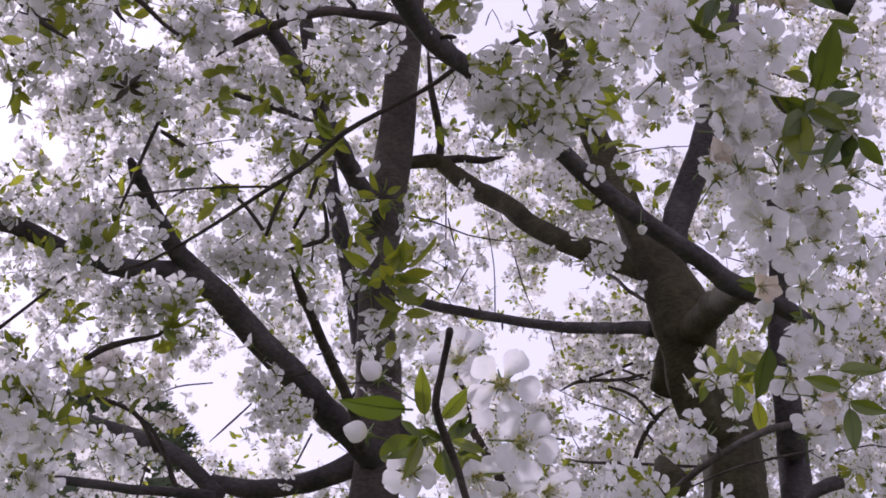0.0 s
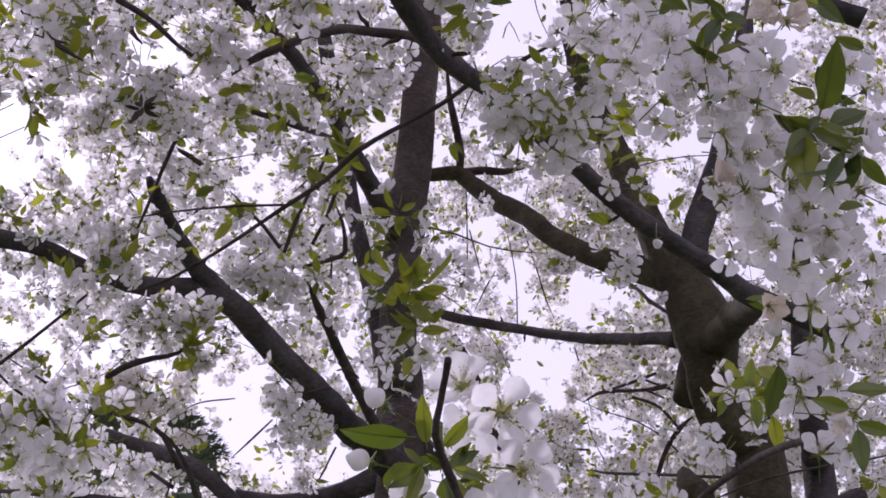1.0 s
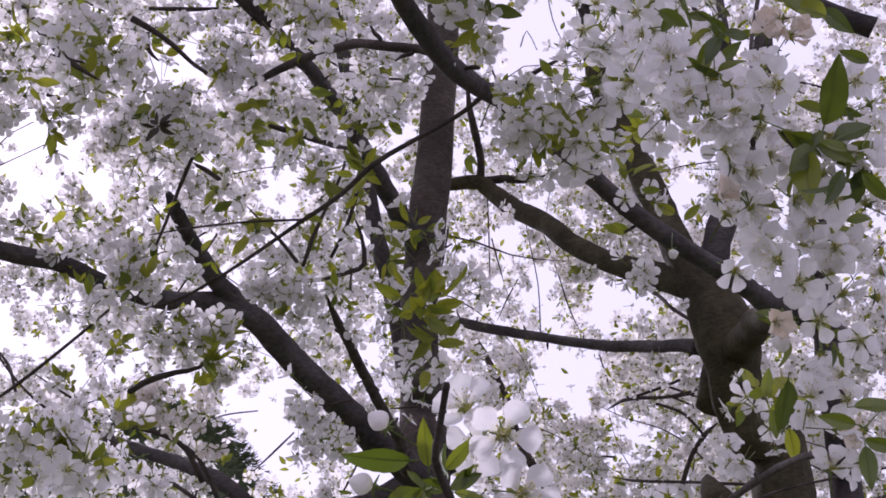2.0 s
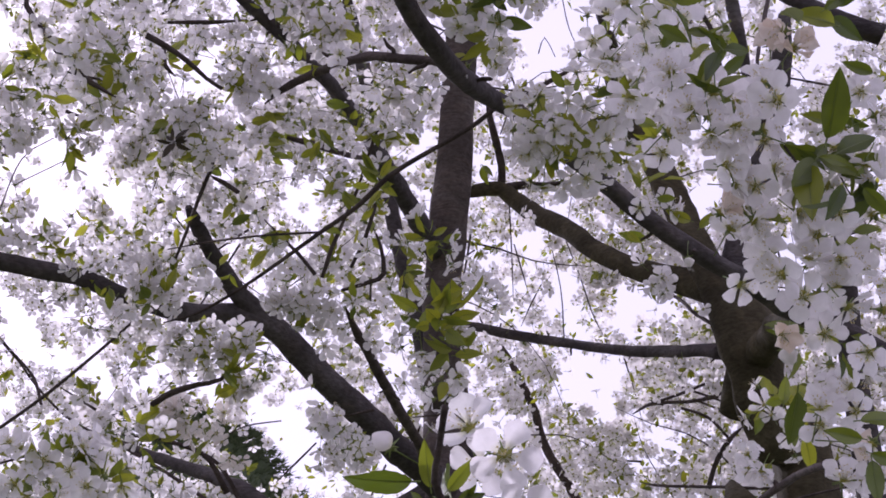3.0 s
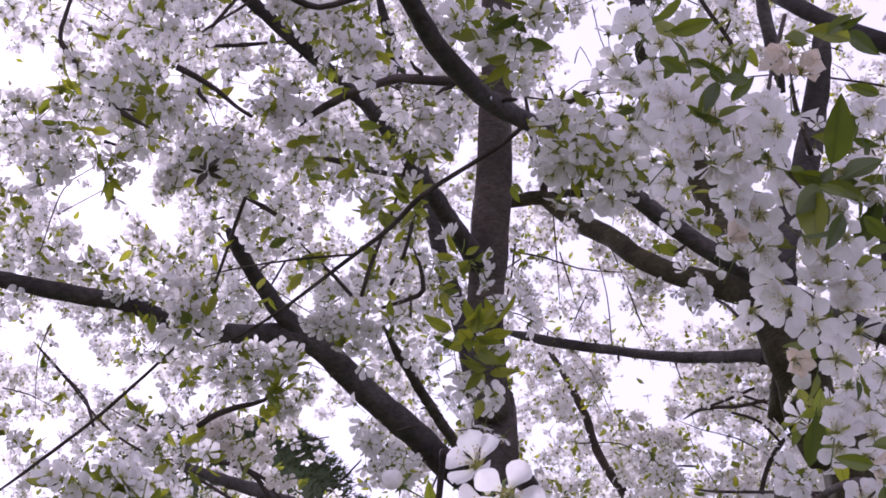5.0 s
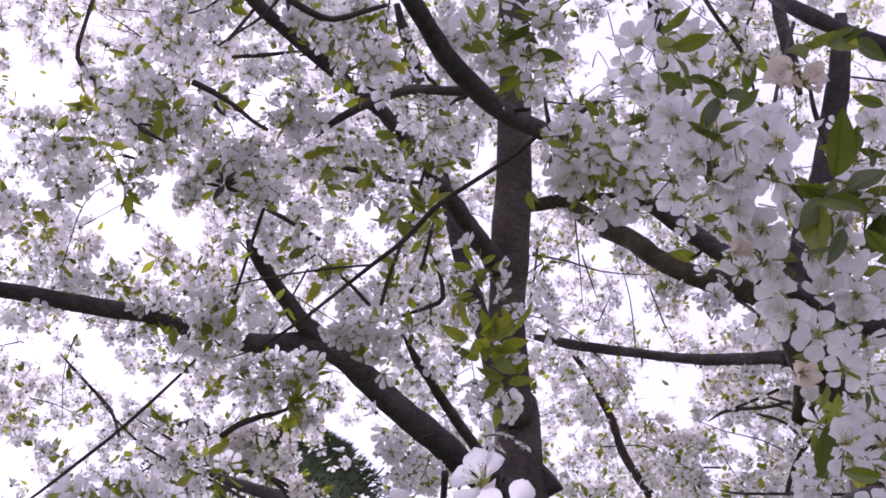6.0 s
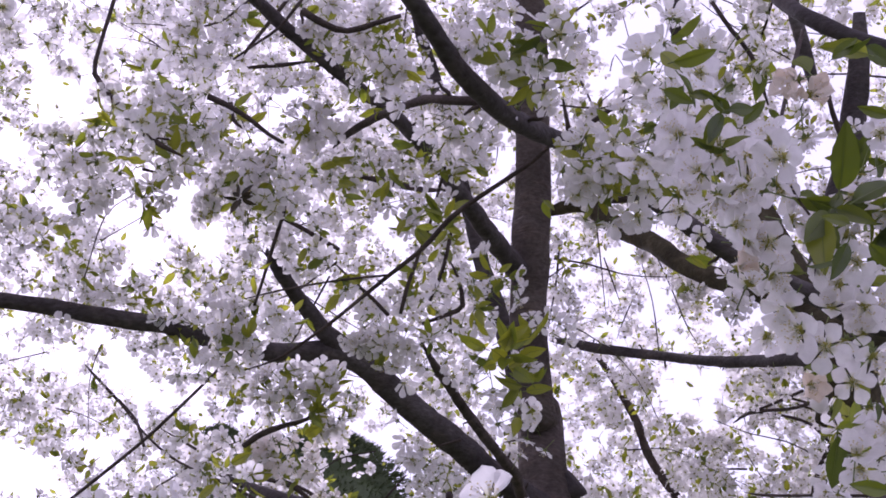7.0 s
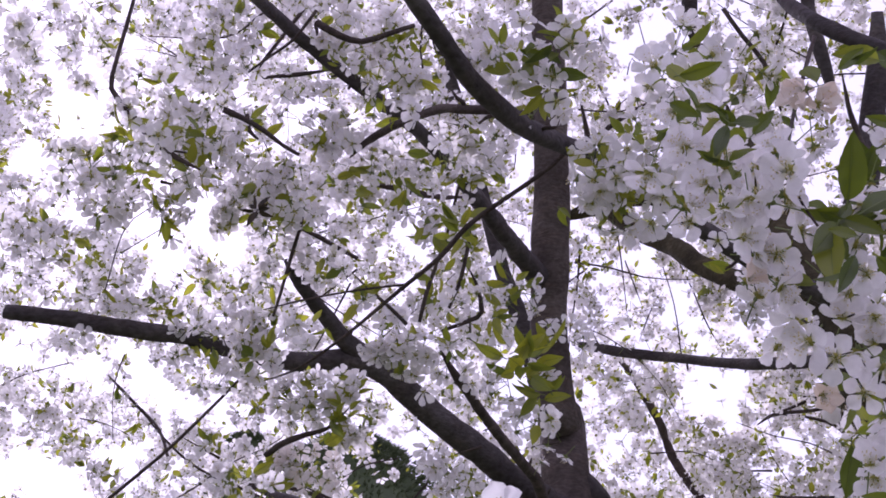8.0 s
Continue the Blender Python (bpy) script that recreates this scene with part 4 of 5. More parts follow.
CLUMPS_B = [(-0.121, 1.038, 2.38, 0.023, 8, 3, 0), (-0.179, 1.164, 2.558, 0.029, 9, 3, 0), (-0.091, 1.043, 2.376, 0.025, 9, 3, 0), (-0.365, 1.142, 2.357, 0.027, 10, 3, 0), (-0.328, 1.153, 2.342, 0.027, 11, 3, 0), (-0.28, 1.17, 2.32, 0.027, 9, 3, 0), (-0.324, 1.138, 2.267, 0.022, 4, 2, 0), (-0.027, 0.855, 2.312, 0.02, 8, 2, 0), (-0.005, 0.826, 2.266, 0.017, 7, 2, 0), (0.009, 0.775, 2.257, 0.024, 9, 4, 0), (-0.021, 0.768, 2.265, 0.02, 7, 2, 0), (0.051, 0.863, 2.187, 0.022, 10, 4, 2), (0.035, 0.862, 2.207, 0.015, 5, 4, 2), (0.074, 0.876, 2.209, 0.019, 8, 3, 2)]
CLUMPS_C = [(0.085, 0.795, 2.233, 0.022, 8, 2, 0), (0.105, 0.814, 2.203, 0.022, 9, 2, 0), (0.108, 0.704, 2.195, 0.02, 8, 2, 0), (0.137, 0.707, 2.195, 0.018, 7, 3, 0), (0.076, 0.788, 2.244, 0.02, 6, 2, 0), (-0.42, 1.253, 2.248, 0.032, 12, 2, 0), (-0.385, 1.251, 2.258, 0.028, 11, 3, 0), (-0.354, 1.246, 2.273, 0.025, 8, 2, 0), (-0.407, 1.313, 2.246, 0.029, 11, 2, 0), (-0.348, 1.335, 2.216, 0.036, 14, 3, 0), (-0.309, 1.331, 2.229, 0.029, 11, 3, 0), (-0.322, 1.348, 2.197, 0.029, 11, 4, 0), (-0.283, 1.346, 2.208, 0.023, 7, 4, 0), (-0.213, 1.216, 2.248, 0.027, 10, 3, 0)]
CLUMPS_D = [(-0.183, 1.236, 2.217, 0.033, 13, 3, 0), (-0.152, 1.235, 2.224, 0.027, 11, 3, 0), (-0.213, 1.238, 2.208, 0.021, 7, 2, 0), (-0.194, 1.382, 2.367, 0.024, 7, 3, 0), (-0.088, 1.084, 2.197, 0.021, 5, 5, 2), (-0.057, 1.035, 2.188, 0.018, 5, 4, 2), (-0.014, 1.066, 2.139, 0.021, 5, 3, 2), (-0.055, 1.03, 2.094, 0.017, 4, 4, 2), (-0.025, 1.036, 2.087, 0.015, 4, 3, 2), (-0.032, 1.336, 2.165, 0.026, 8, 2, 2), (-0.041, 1.094, 2.084, 0.016, 5, 2, 2), (-0.173, 1.392, 2.144, 0.027, 8, 3, 2), (-0.192, 1.379, 2.163, 0.02, 6, 2, 0), (-0.172, 1.447, 2.46, 0.03, 9, 4, 0)]
CLUMPS_E = [(0.131, 0.978, 2.221, 0.02, 5, 4, 2), (0.152, 1.143, 2.237, 0.02, 4, 2, 2), (0.242, 1.028, 2.044, 0.019, 4, 3, 2), (0.247, 1.04, 2.024, 0.019, 6, 3, 2), (0.235, 1.048, 2.006, 0.019, 8, 2, 0), (-0.471, 1.468, 2.161, 0.031, 11, 4, 0), (-0.416, 1.47, 2.166, 0.031, 11, 4, 0), (-0.3, 0.875, 1.915, 0.023, 8, 3, 0), (-0.325, 0.871, 1.918, 0.023, 8, 2, 0), (-0.286, 1.119, 1.994, 0.023, 9, 5, 0), (-0.273, 0.877, 1.916, 0.019, 6, 2, 0), (-0.241, 1.287, 2.217, 0.016, 2, 1, 0), (-0.482, 1.325, 2.314, 0.027, 8, 3, 0), (-0.547, 1.352, 2.359, 0.028, 8, 3, 0)]
CLUMPS_F = [(-0.596, 1.345, 2.363, 0.028, 8, 3, 0), (-0.527, 1.38, 2.311, 0.021, 6, 2, 0), (-0.488, 1.034, 2.323, 0.034, 11, 2, 0), (-0.454, 1.023, 2.349, 0.028, 10, 2, 0), (-0.426, 1.039, 2.325, 0.028, 11, 2, 0), (-0.457, 0.935, 2.301, 0.026, 8, 3, 0), (-0.4, 0.926, 2.326, 0.023, 8, 3, 0), (-0.476, 0.972, 2.437, 0.028, 9, 1, 0), (-0.533, 1.416, 2.452, 0.026, 7, 3, 0), (-0.496, 1.43, 2.434, 0.03, 9, 3, 0), (-0.429, 1.361, 2.364, 0.024, 8, 3, 0), (-0.231, 1.152, 2.57, 0.026, 8, 2, 0), (-0.316, 1.165, 2.532, 0.026, 9, 3, 0), (-0.127, 1.226, 2.454, 0.023, 7, 4, 0)]
# clusters (0.261, 1.623) to (0.146, 1.828) are added to shade the fork limb
CLUMPS_G = [(-0.066, 0.992, 2.369, 0.019, 6, 2, 0), (-0.263, 1.32, 2.468, 0.031, 11, 4, 0), (-0.291, 1.311, 2.479, 0.031, 11, 4, 0), (-0.309, 1.231, 2.413, 0.026, 9, 3, 0), (-0.228, 1.325, 2.463, 0.028, 8, 4, 0), (-0.201, 1.338, 2.446, 0.028, 8, 4, 0), (-0.374, 1.467, 2.18, 0.031, 12, 3, 1), (-0.316, 1.386, 2.129, 0.025, 10, 3, 1), (-0.355, 1.219, 2.219, 0.025, 9, 3, 2), (-0.409, 1.184, 2.227, 0.016, 5, 2, 2), (0.261, 1.623, 2.442, 0.04, 10, 2, 0), (0.212, 1.711, 2.507, 0.04, 10, 2, 0), (0.146, 1.828, 2.593, 0.04, 10, 2, 0), (-0.477, 0.833, 2.383, 0.031, 10, 2, 0)]
CLUMPS_H = [(-0.648, 1.148, 2.385, 0.039, 12, 2, 0), (-0.605, 1.168, 2.363, 0.033, 11, 3, 0), (-0.598, 1.278, 2.376, 0.035, 12, 3, 0), (-0.728, 1.342, 2.426, 0.037, 10, 2, 0), (-0.443, 1.082, 2.573, 0.033, 12, 2, 0), (-0.385, 1.086, 2.586, 0.029, 11, 3, 0), (-0.414, 1.106, 2.54, 0.029, 11, 3, 0), (-0.245, 1.021, 2.542, 0.024, 8, 2, 0), (-0.206, 1.123, 2.58, 0.026, 9, 3, 0), (-0.337, 1.052, 1.965, 0.029, 11, 3, 0), (-0.35, 1.226, 2.064, 0.028, 10, 3, 0), (-0.313, 0.975, 1.897, 0.022, 8, 2, 0), (-0.2, 1.834, 2.198, 0.037, 9, 3, 0), (-0.2, 1.509, 2.17, 0.035, 12, 2, 0)]
CLUMPS_I = [(-0.163, 1.405, 2.153, 0.026, 6, 1, 0), (-0.046, 1.1, 2.195, 0.022, 6, 3, 0), (0.181, 1.058, 1.952, 0.024, 7, 2, 0), (0.181, 1.257, 2.005, 0.023, 7, 3, 0), (0.234, 1.064, 1.942, 0.019, 5, 1, 0), (0.03, 0.944, 2.274, 0.018, 5, 2, 0), (-0.542, 1.738, 2.378, 0.041, 12, 3, 0), (-0.557, 1.677, 2.28, 0.039, 11, 3, 0), (0.044, 0.806, 2.183, 0.016, 6, 1, 2), (0.067, 0.805, 2.189, 0.016, 6, 1, 2), (0.048, 0.819, 2.159, 0.016, 5, 1, 2), (0.074, 0.821, 2.162, 0.016, 5, 1, 2), (0.089, 0.819, 2.169, 0.016, 4, 1, 2), (0.059, 0.798, 2.2, 0.016, 3, 1, 2)]
CLUMPS = CLUMPS_A + CLUMPS_B + CLUMPS_C + CLUMPS_D + CLUMPS_E + CLUMPS_F + CLUMPS_G + CLUMPS_H + CLUMPS_I

# to fit the view, blossoms between the camera's mean place and these limbs are dropped
VIEW_POINT = np.array((0.04, -0.02, 1.62))
IN_VIEW = np.array(IN_VIEW)
IN_VIEW_WAY = IN_VIEW[:, :3] - VIEW_POINT
IN_VIEW_FAR = np.linalg.norm(IN_VIEW_WAY, axis=1)
IN_VIEW_WAY = IN_VIEW_WAY / IN_VIEW_FAR[:, None]
IN_VIEW_HALF = IN_VIEW[:, 3] / IN_VIEW_FAR


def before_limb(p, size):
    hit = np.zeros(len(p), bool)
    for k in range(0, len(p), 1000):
        way = p[k:k + 1000] - VIEW_POINT
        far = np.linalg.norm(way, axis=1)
        off = np.sqrt(np.maximum(0, 2 - 2 * (way / far[:, None]) @ IN_VIEW_WAY.T))
        hit[k:k + 1000] = ((off < IN_VIEW_HALF * 0.75 + size / far[:, None]) & (IN_VIEW_FAR > far[:, None])).any(axis=1)
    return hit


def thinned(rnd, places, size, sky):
    """The places that stay, without those in a sky gap or hiding a limb from the camera."""
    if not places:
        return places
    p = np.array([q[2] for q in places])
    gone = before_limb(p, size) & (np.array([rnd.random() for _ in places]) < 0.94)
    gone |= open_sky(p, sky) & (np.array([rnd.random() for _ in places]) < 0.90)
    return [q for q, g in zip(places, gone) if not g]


FACING = Vector((0.0, -0.86, -0.50))
mid_flowers, mid_leaves, far_flowers, far_leaves, wilted_flowers, over_flowers, over_leaves = [], [], [], [], [], [], []


def umbels(rnd, centre, radius, count, leaves, flowers_to, leaves_to, form_count, leaf_count, size=1.0):
    """Spurs inside the cluster, each with a few stalked flowers and leaves round it."""
    left = count
    while left > 0:
        out = Vector([rnd.gauss(0, 1) for _ in range(3)]).normalized()
        spur = Vector(centre) + out * radius * rnd.random() ** 0.5 * 0.9
        k = min(left, rnd.randint(2, 5))
        left -= k
        for _ in range(k):
            way = (out * 0.5 + FACING * 0.5 + Vector([rnd.gauss(0, 0.72) for _ in range(3)])).normalized()
            place = spur + way * rnd.uniform(0.014, 0.028)
            flowers_to.append((rnd.randrange(form_count), turn_to(way, rnd.uniform(0, 6.28)), np.array(place), size * rnd.uniform(0.80, 1.08)))
        if rnd.random() < 0.46:
            for _ in range(round(leaves * 1.5) + rnd.randint(1, 3)):
                way = (out * 0.6 + Vector([rnd.gauss(0, 0.7) for _ in range(3)]) + Vector((0, 0, 0.1))).normalized()
                leaves_to.append((rnd.randrange(leaf_count), leaf_turn(way, FACING, rnd.gauss(0, 0.9)), np.array(spur + way * 0.003), rnd.uniform(0.012, 0.028)))


rnd = random.Random(7)
for x, y, z, r, n, lv, mode in CLUMPS:
    umbels(rnd, (x, y, z), r, round(n * (1.15 if mode == 2 else 1.75)), lv, (mid_flowers, wilted_flowers, over_flowers)[mode], over_leaves if mode == 2 else mid_leaves, len(MID_FORMS), len(LEAF_FORMS), 0.82)

# sprays that follow the limbs and twigs
for line in LINES:
    for a, b in zip(line, line[1:]):
        a, b = np.array(a), np.array(b)
        if max(a[3], b[3]) > 0.012 or a[1] < 0.9 or a[2] < 1.6:
            continue
        for _ in range(int(np.linalg.norm(b[:3] - a[:3]) / 0.05 * 0.5 + rnd.random())):
            p = a + (b - a) * rnd.random()
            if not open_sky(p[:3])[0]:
                umbels(rnd, p[:3] + np.array([rnd.gauss(0, 0.014) for _ in range(3)]), 0.02, rnd.randint(2, 4), 2, mid_flowers, mid_leaves, len(MID_FORMS), len(LEAF_FORMS), 0.82)

# the far side of the crowns, spread round the camera to fill its view
for _ in range(3300):
    az, el, d = rnd.uniform(-0.60, 0.46), rnd.uniform(0.22, 0.78), rnd.uniform(2.2, 3.5)
    p = np.array([math.sin(az) * math.cos(el) * d, math.cos(az) * math.cos(el) * d, 1.62 + math.sin(el) * d])
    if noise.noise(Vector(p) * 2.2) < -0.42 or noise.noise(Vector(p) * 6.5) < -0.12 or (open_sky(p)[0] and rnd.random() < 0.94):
        continue
    umbels(rnd, p, rnd.uniform(0.04, 0.08), rnd.randint(12, 20), 3, far_flowers, far_leaves, len(FAR_FORMS), len(LEAF_FAR_FORMS), 0.86)

for _ in range(560):
    az, el, d = rnd.uniform(0.02, 0.40), rnd.uniform(0.24, 0.44), rnd.uniform(2.5, 3.6)
    p = np.array([math.sin(az) * math.cos(el) * d, math.cos(az) * math.cos(el) * d, 1.62 + math.sin(el) * d])
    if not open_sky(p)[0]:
        umbels(rnd, p, rnd.uniform(0.05, 0.09), rnd.randint(9, 15), 3, far_flowers, far_leaves, len(FAR_FORMS), len(LEAF_FAR_FORMS), 0.84)

# unseen blossom added over and behind the camera, to shade the near flowers
unseen_shade = []
for _ in range(560):
    az, el, d = rnd.uniform(-3.14, 3.14), rnd.uniform(0.25, 1.5), rnd.uniform(1.7, 3.0)
    if -0.68 < az < 0.54 and 0.1 < el < 0.86 or (abs(az) < 0.9 and el < 0.1):
        continue
    p = Vector((math.sin(az) * math.cos(el) * d, math.cos(az) * math.cos(el) * d, 1.62 + math.sin(el) * d))
    if noise.noise(p * 1.7) > -0.42:
        umbels(rnd, p, 0.12, 12, 0, unseen_shade, [], len(COARSE_FORMS), 1, 2.0)

# fine shoots that run through the far blossom
shoot_rnd = random.Random(23)
shoots = []
for _ in range(110):
    az, el, d = shoot_rnd.uniform(-0.52, 0.40), shoot_rnd.uniform(0.26, 0.72), shoot_rnd.uniform(2.1, 2.9)
    p = Vector((math.sin(az) * math.cos(el) * d, math.cos(az) * math.cos(el) * d, 1.62 + math.sin(el) * d))
    way = Vector((shoot_rnd.gauss(0, 1), shoot_rnd.gauss(0, 0.4), shoot_rnd.gauss(0, 0.8))).normalized()
    long, thick = shoot_rnd.uniform(0.16, 0.42), shoot_rnd.uniform(0.0013, 0.0027)
    line = []
    for k in range(5):
        line.append((*p, thick * (1 - 0.19 * k)))
        way = (way + Vector([shoot_rnd.gauss(0, 0.22) for _ in range(3)])).normalized()
        p = p + way * long / 4
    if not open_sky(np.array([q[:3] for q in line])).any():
        shoots.append(line)

# unseen limbs, added to carry the blossom over and behind the camera
unseen_limbs = []
for k in range(14):
    az = 0.75 + k * (2 * math.pi - 1.5) / 13 + shoot_rnd.uniform(-0.12, 0.12)
    root = Vector((-0.083, 1.571, 3.16)) if k >= 7 else Vector((0.155, 1.69, 3.13))
    end = Vector((math.sin(az) * 2.3, math.cos(az) * 2.3, shoot_rnd.uniform(2.4, 3.4)))
    over = root.lerp(end, 0.5) + Vector((0, 0, 0.75))
    unseen_limbs.append((k >= 7, [(*root, 0.015), (*(root.lerp(over, 0.5) + Vector((0, 0, 0.22))), 0.014), (*over, 0.011), (*(over.lerp(end, 0.55) + Vector((0, 0, 0.12))), 0.008), (*end, 0.003)]))

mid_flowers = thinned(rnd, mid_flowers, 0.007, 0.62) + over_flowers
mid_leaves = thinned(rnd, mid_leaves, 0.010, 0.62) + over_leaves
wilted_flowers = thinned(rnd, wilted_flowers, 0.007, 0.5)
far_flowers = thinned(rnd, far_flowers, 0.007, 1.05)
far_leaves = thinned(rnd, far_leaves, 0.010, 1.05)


def owner(p):
    return left_tree if p[0] < 0.16 * p[1] - 0.05 else right_tree


def as_matrix(rot, place, s):
    m = Matrix.Translation(place) @ Matrix(rot.tolist()).to_4x4()
    return m @ Matrix.Diagonal((s, s, s, 1))


def hang(name, me, tree, m, label=""):
    ob = part(name, me, tree, label)
    ob.matrix_basis = Matrix.Translation(-tree.location) @ m
    return ob


for line in shoots:
    keep_place(part("twig", tube("twig", line, BARK_TWIG, 5, 0.03, 0.14, 7), owner(line[0])))
for on_left, line in unseen_limbs:
    keep_place(part("limb", tube("limb", line, BARK_LIMB, 9, 0.05, 0.14, 9), left_tree if on_left else right_tree))
for me_list, places, name in ((MID_MESHES, mid_flowers, "flower"), (LEAF_MESHES, mid_leaves, "leaf")):
    places.sort(key=lambda q: q[2][1])
    for f, r, p, s in places[:MID_NEAR_LIMIT]:
        hang(name, me_list[f], owner(p), as_matrix(r, p, s))
for tree in (left_tree, right_tree):
    for name, forms, places, mats in (
            ("blossom_mass", MID_FORMS, mid_flowers[MID_NEAR_LIMIT:], [PETAL_FAR, CENTRE, STAMEN, GREEN]),
            ("leaf_mass", LEAF_FORMS, mid_leaves[MID_NEAR_LIMIT:], [LEAF_FAR, GREEN]),
            ("wilted_blossom_mass", MID_FORMS, wilted_flowers, [PETAL_FADING, CENTRE, STAMEN, GREEN]),
            ("far_blossom_mass", FAR_FORMS, far_flowers, [PETAL_FAR, CENTRE, STAMEN, GREEN]),
            ("high_blossom_mass", COARSE_FORMS, unseen_shade, [PETAL_FAR, CENTRE, STAMEN, GREEN]),
            ("far_leaf_mass", LEAF_FAR_FORMS, far_leaves, [LEAF_FAR, GREEN])):
        own = [q for q in places if owner(q[2]) is tree]
        if own:
            tagged(keep_place(part(name, spread(name, forms, own, mats), tree)), kind="stuff")

# ---- the nearest flowers, petal by petal ----
NEAR_FLOWERS_A = [(0.128, 0.459, 1.936, 0), (0.137, 0.449, 1.945, 0), (0.094, 0.461, 1.968, 0), (0.107, 0.473, 1.989, 0), (0.102, 0.461, 1.948, 0), (0.109, 0.454, 1.931, 0), (0.093, 0.47, 1.942, 0), (0.116, 0.465, 1.922, 0), (0.132, 0.495, 1.912, 0), (0.122, 0.478, 1.92, 0), (0.138, 0.494, 1.894, 0), (0.155, 0.513, 1.884, 0), (0.175, 0.517, 1.881, 0), (0.179, 0.531, 1.917, 0), (0.169, 0.507, 1.938, 0), (0.187, 0.504, 1.948, 0), (0.153, 0.499, 1.919, 0), (0.196, 0.533, 1.938, 0), (0.165, 0.518, 1.918, 0), (0.192, 0.544, 1.916, 0), (0.169, 0.54, 1.878, 0), (0.192, 0.587, 1.859, 0), (0.174, 0.586, 1.859, 0), (0.201, 0.583, 1.889, 0)]
NEAR_FLOWERS_B = [(0.188, 0.607, 1.884, 0), (0.203, 0.612, 1.836, 0), (0.191, 0.623, 1.836, 0), (0.123, 0.505, 1.913, 0), (0.155, 0.521, 1.953, 0), (0.109, 0.515, 2.04, 0), (0.092, 0.536, 2.039, 0), (0.197, 0.51, 1.98, 0), (0.112, 0.482, 1.975, 0), (0.161, 0.523, 1.908, 0), (0.154, 0.496, 2.019, 1), (0.15, 0.507, 2.019, 1), (0.161, 0.508, 2.018, 1), (0.151, 0.548, 1.881, 1), (0.191, 0.604, 1.849, 1), (0.118, 0.497, 1.917, 1), (0.136, 0.503, 1.983, 0)]
NEAR_FLOWERS_C = [(0.138, 0.485, 1.954, 0), (0.142, 0.504, 1.961, 0), (0.133, 0.457, 1.96, 0), (0.137, 0.481, 1.967, 0), (0.094, 0.464, 1.968, 0), (0.077, 0.473, 1.963, 0), (0.104, 0.478, 1.956, 0), (0.103, 0.492, 2.012, 0), (0.101, 0.478, 1.973, 0), (0.111, 0.453, 1.951, 0), (0.119, 0.451, 1.933, 0), (0.125, 0.48, 1.953, 0), (0.095, 0.51, 1.957, 0), (0.12, 0.489, 1.942, 0), (0.114, 0.488, 1.963, 0), (0.137, 0.515, 1.917, 0), (0.135, 0.533, 1.934, 0), (0.12, 0.476, 1.926, 0), (0.131, 0.481, 1.921, 0), (0.132, 0.538, 1.902, 0), (0.142, 0.495, 1.885, 0), (0.169, 0.545, 1.901, 0)]
NEAR_FLOWERS_D = [(0.193, 0.526, 1.884, 0), (0.174, 0.553, 1.925, 0), (0.176, 0.524, 1.909, 0), (0.167, 0.539, 1.958, 0), (0.195, 0.514, 1.953, 0), (0.174, 0.506, 1.958, 0), (0.171, 0.499, 1.919, 0), (0.169, 0.559, 1.944, 0), (0.209, 0.564, 1.918, 0), (0.185, 0.538, 1.912, 0), (0.192, 0.591, 1.873, 0), (0.178, 0.603, 1.858, 0), (0.194, 0.622, 1.861, 0), (0.21, 0.623, 1.895, 0), (0.186, 0.603, 1.89, 0), (0.199, 0.59, 1.844, 0), (0.2, 0.627, 1.838, 0), (0.139, 0.546, 1.937, 0)]
NEAR_FLOWERS_E = [(0.134, 0.524, 1.935, 0), (0.093, 0.556, 2.046, 0), (0.108, 0.539, 2.048, 0), (0.083, 0.549, 2.08, 0), (0.094, 0.481, 1.979, 0), (0.127, 0.489, 1.971, 0), (0.175, 0.533, 1.899, 0), (0.145, 0.507, 1.994, 0), (0.16, 0.531, 2.007, 0), (0.159, 0.515, 1.944, 0), (0.146, 0.51, 1.949, 0), (0.181, 0.512, 1.973, 0), (0.194, 0.521, 2.001, 0)]
petal_forms = [petal_form(random.Random(500 + k), 8, 6, 1.16, 0.06) for k in range(10)]
petal_meshes = [mesh_of_arrays("petal", v * np.array([1, 0.92, 1]), t, np.zeros(len(t)), [PETAL]) for v, t in petal_forms]
wilted_meshes = [mesh_of_arrays("petal", v * np.array([1, 0.8, 1.6]), t, np.zeros(len(t)), [PETAL_WILTED]) for v, t in petal_forms]
heart_meshes = [mesh_of_arrays("stamens", *joined(heart_pieces(random.Random(600 + k), 20, 1.2)), [PETAL, CENTRE, STAMEN, GREEN]) for k in range(4)]
stalk_meshes = [mesh_of_arrays("stalk", *joined(stalk_pieces(random.Random(700 + k), 1.0, 0.022)), [PETAL, CENTRE, STAMEN, GREEN]) for k in range(4)]
rnd = random.Random(11)


def near_flower(place, way, size, dry=False):
    flower = hang("flower", stalk_meshes[rnd.randrange(4)], right_tree, as_matrix(turn_to(way, rnd.uniform(0, 6.28)), place, size), "wilted flower with tan petals" if dry else "")
    part("pistil", heart_meshes[rnd.randrange(4)], flower)
    lift = rnd.uniform(0.45, 0.8) if dry else rnd.uniform(-0.05, 0.6)
    for k in range(5):
        petal = part("petal", (wilted_meshes if dry else petal_meshes)[rnd.randrange(10)], flower)
        petal.matrix_basis = Matrix.Rotation(k * 1.2566 + rnd.uniform(-0.12, 0.12), 4, "Z") @ Matrix.Rotation(-lift + rnd.uniform(-0.22, 0.22), 4, "Y")


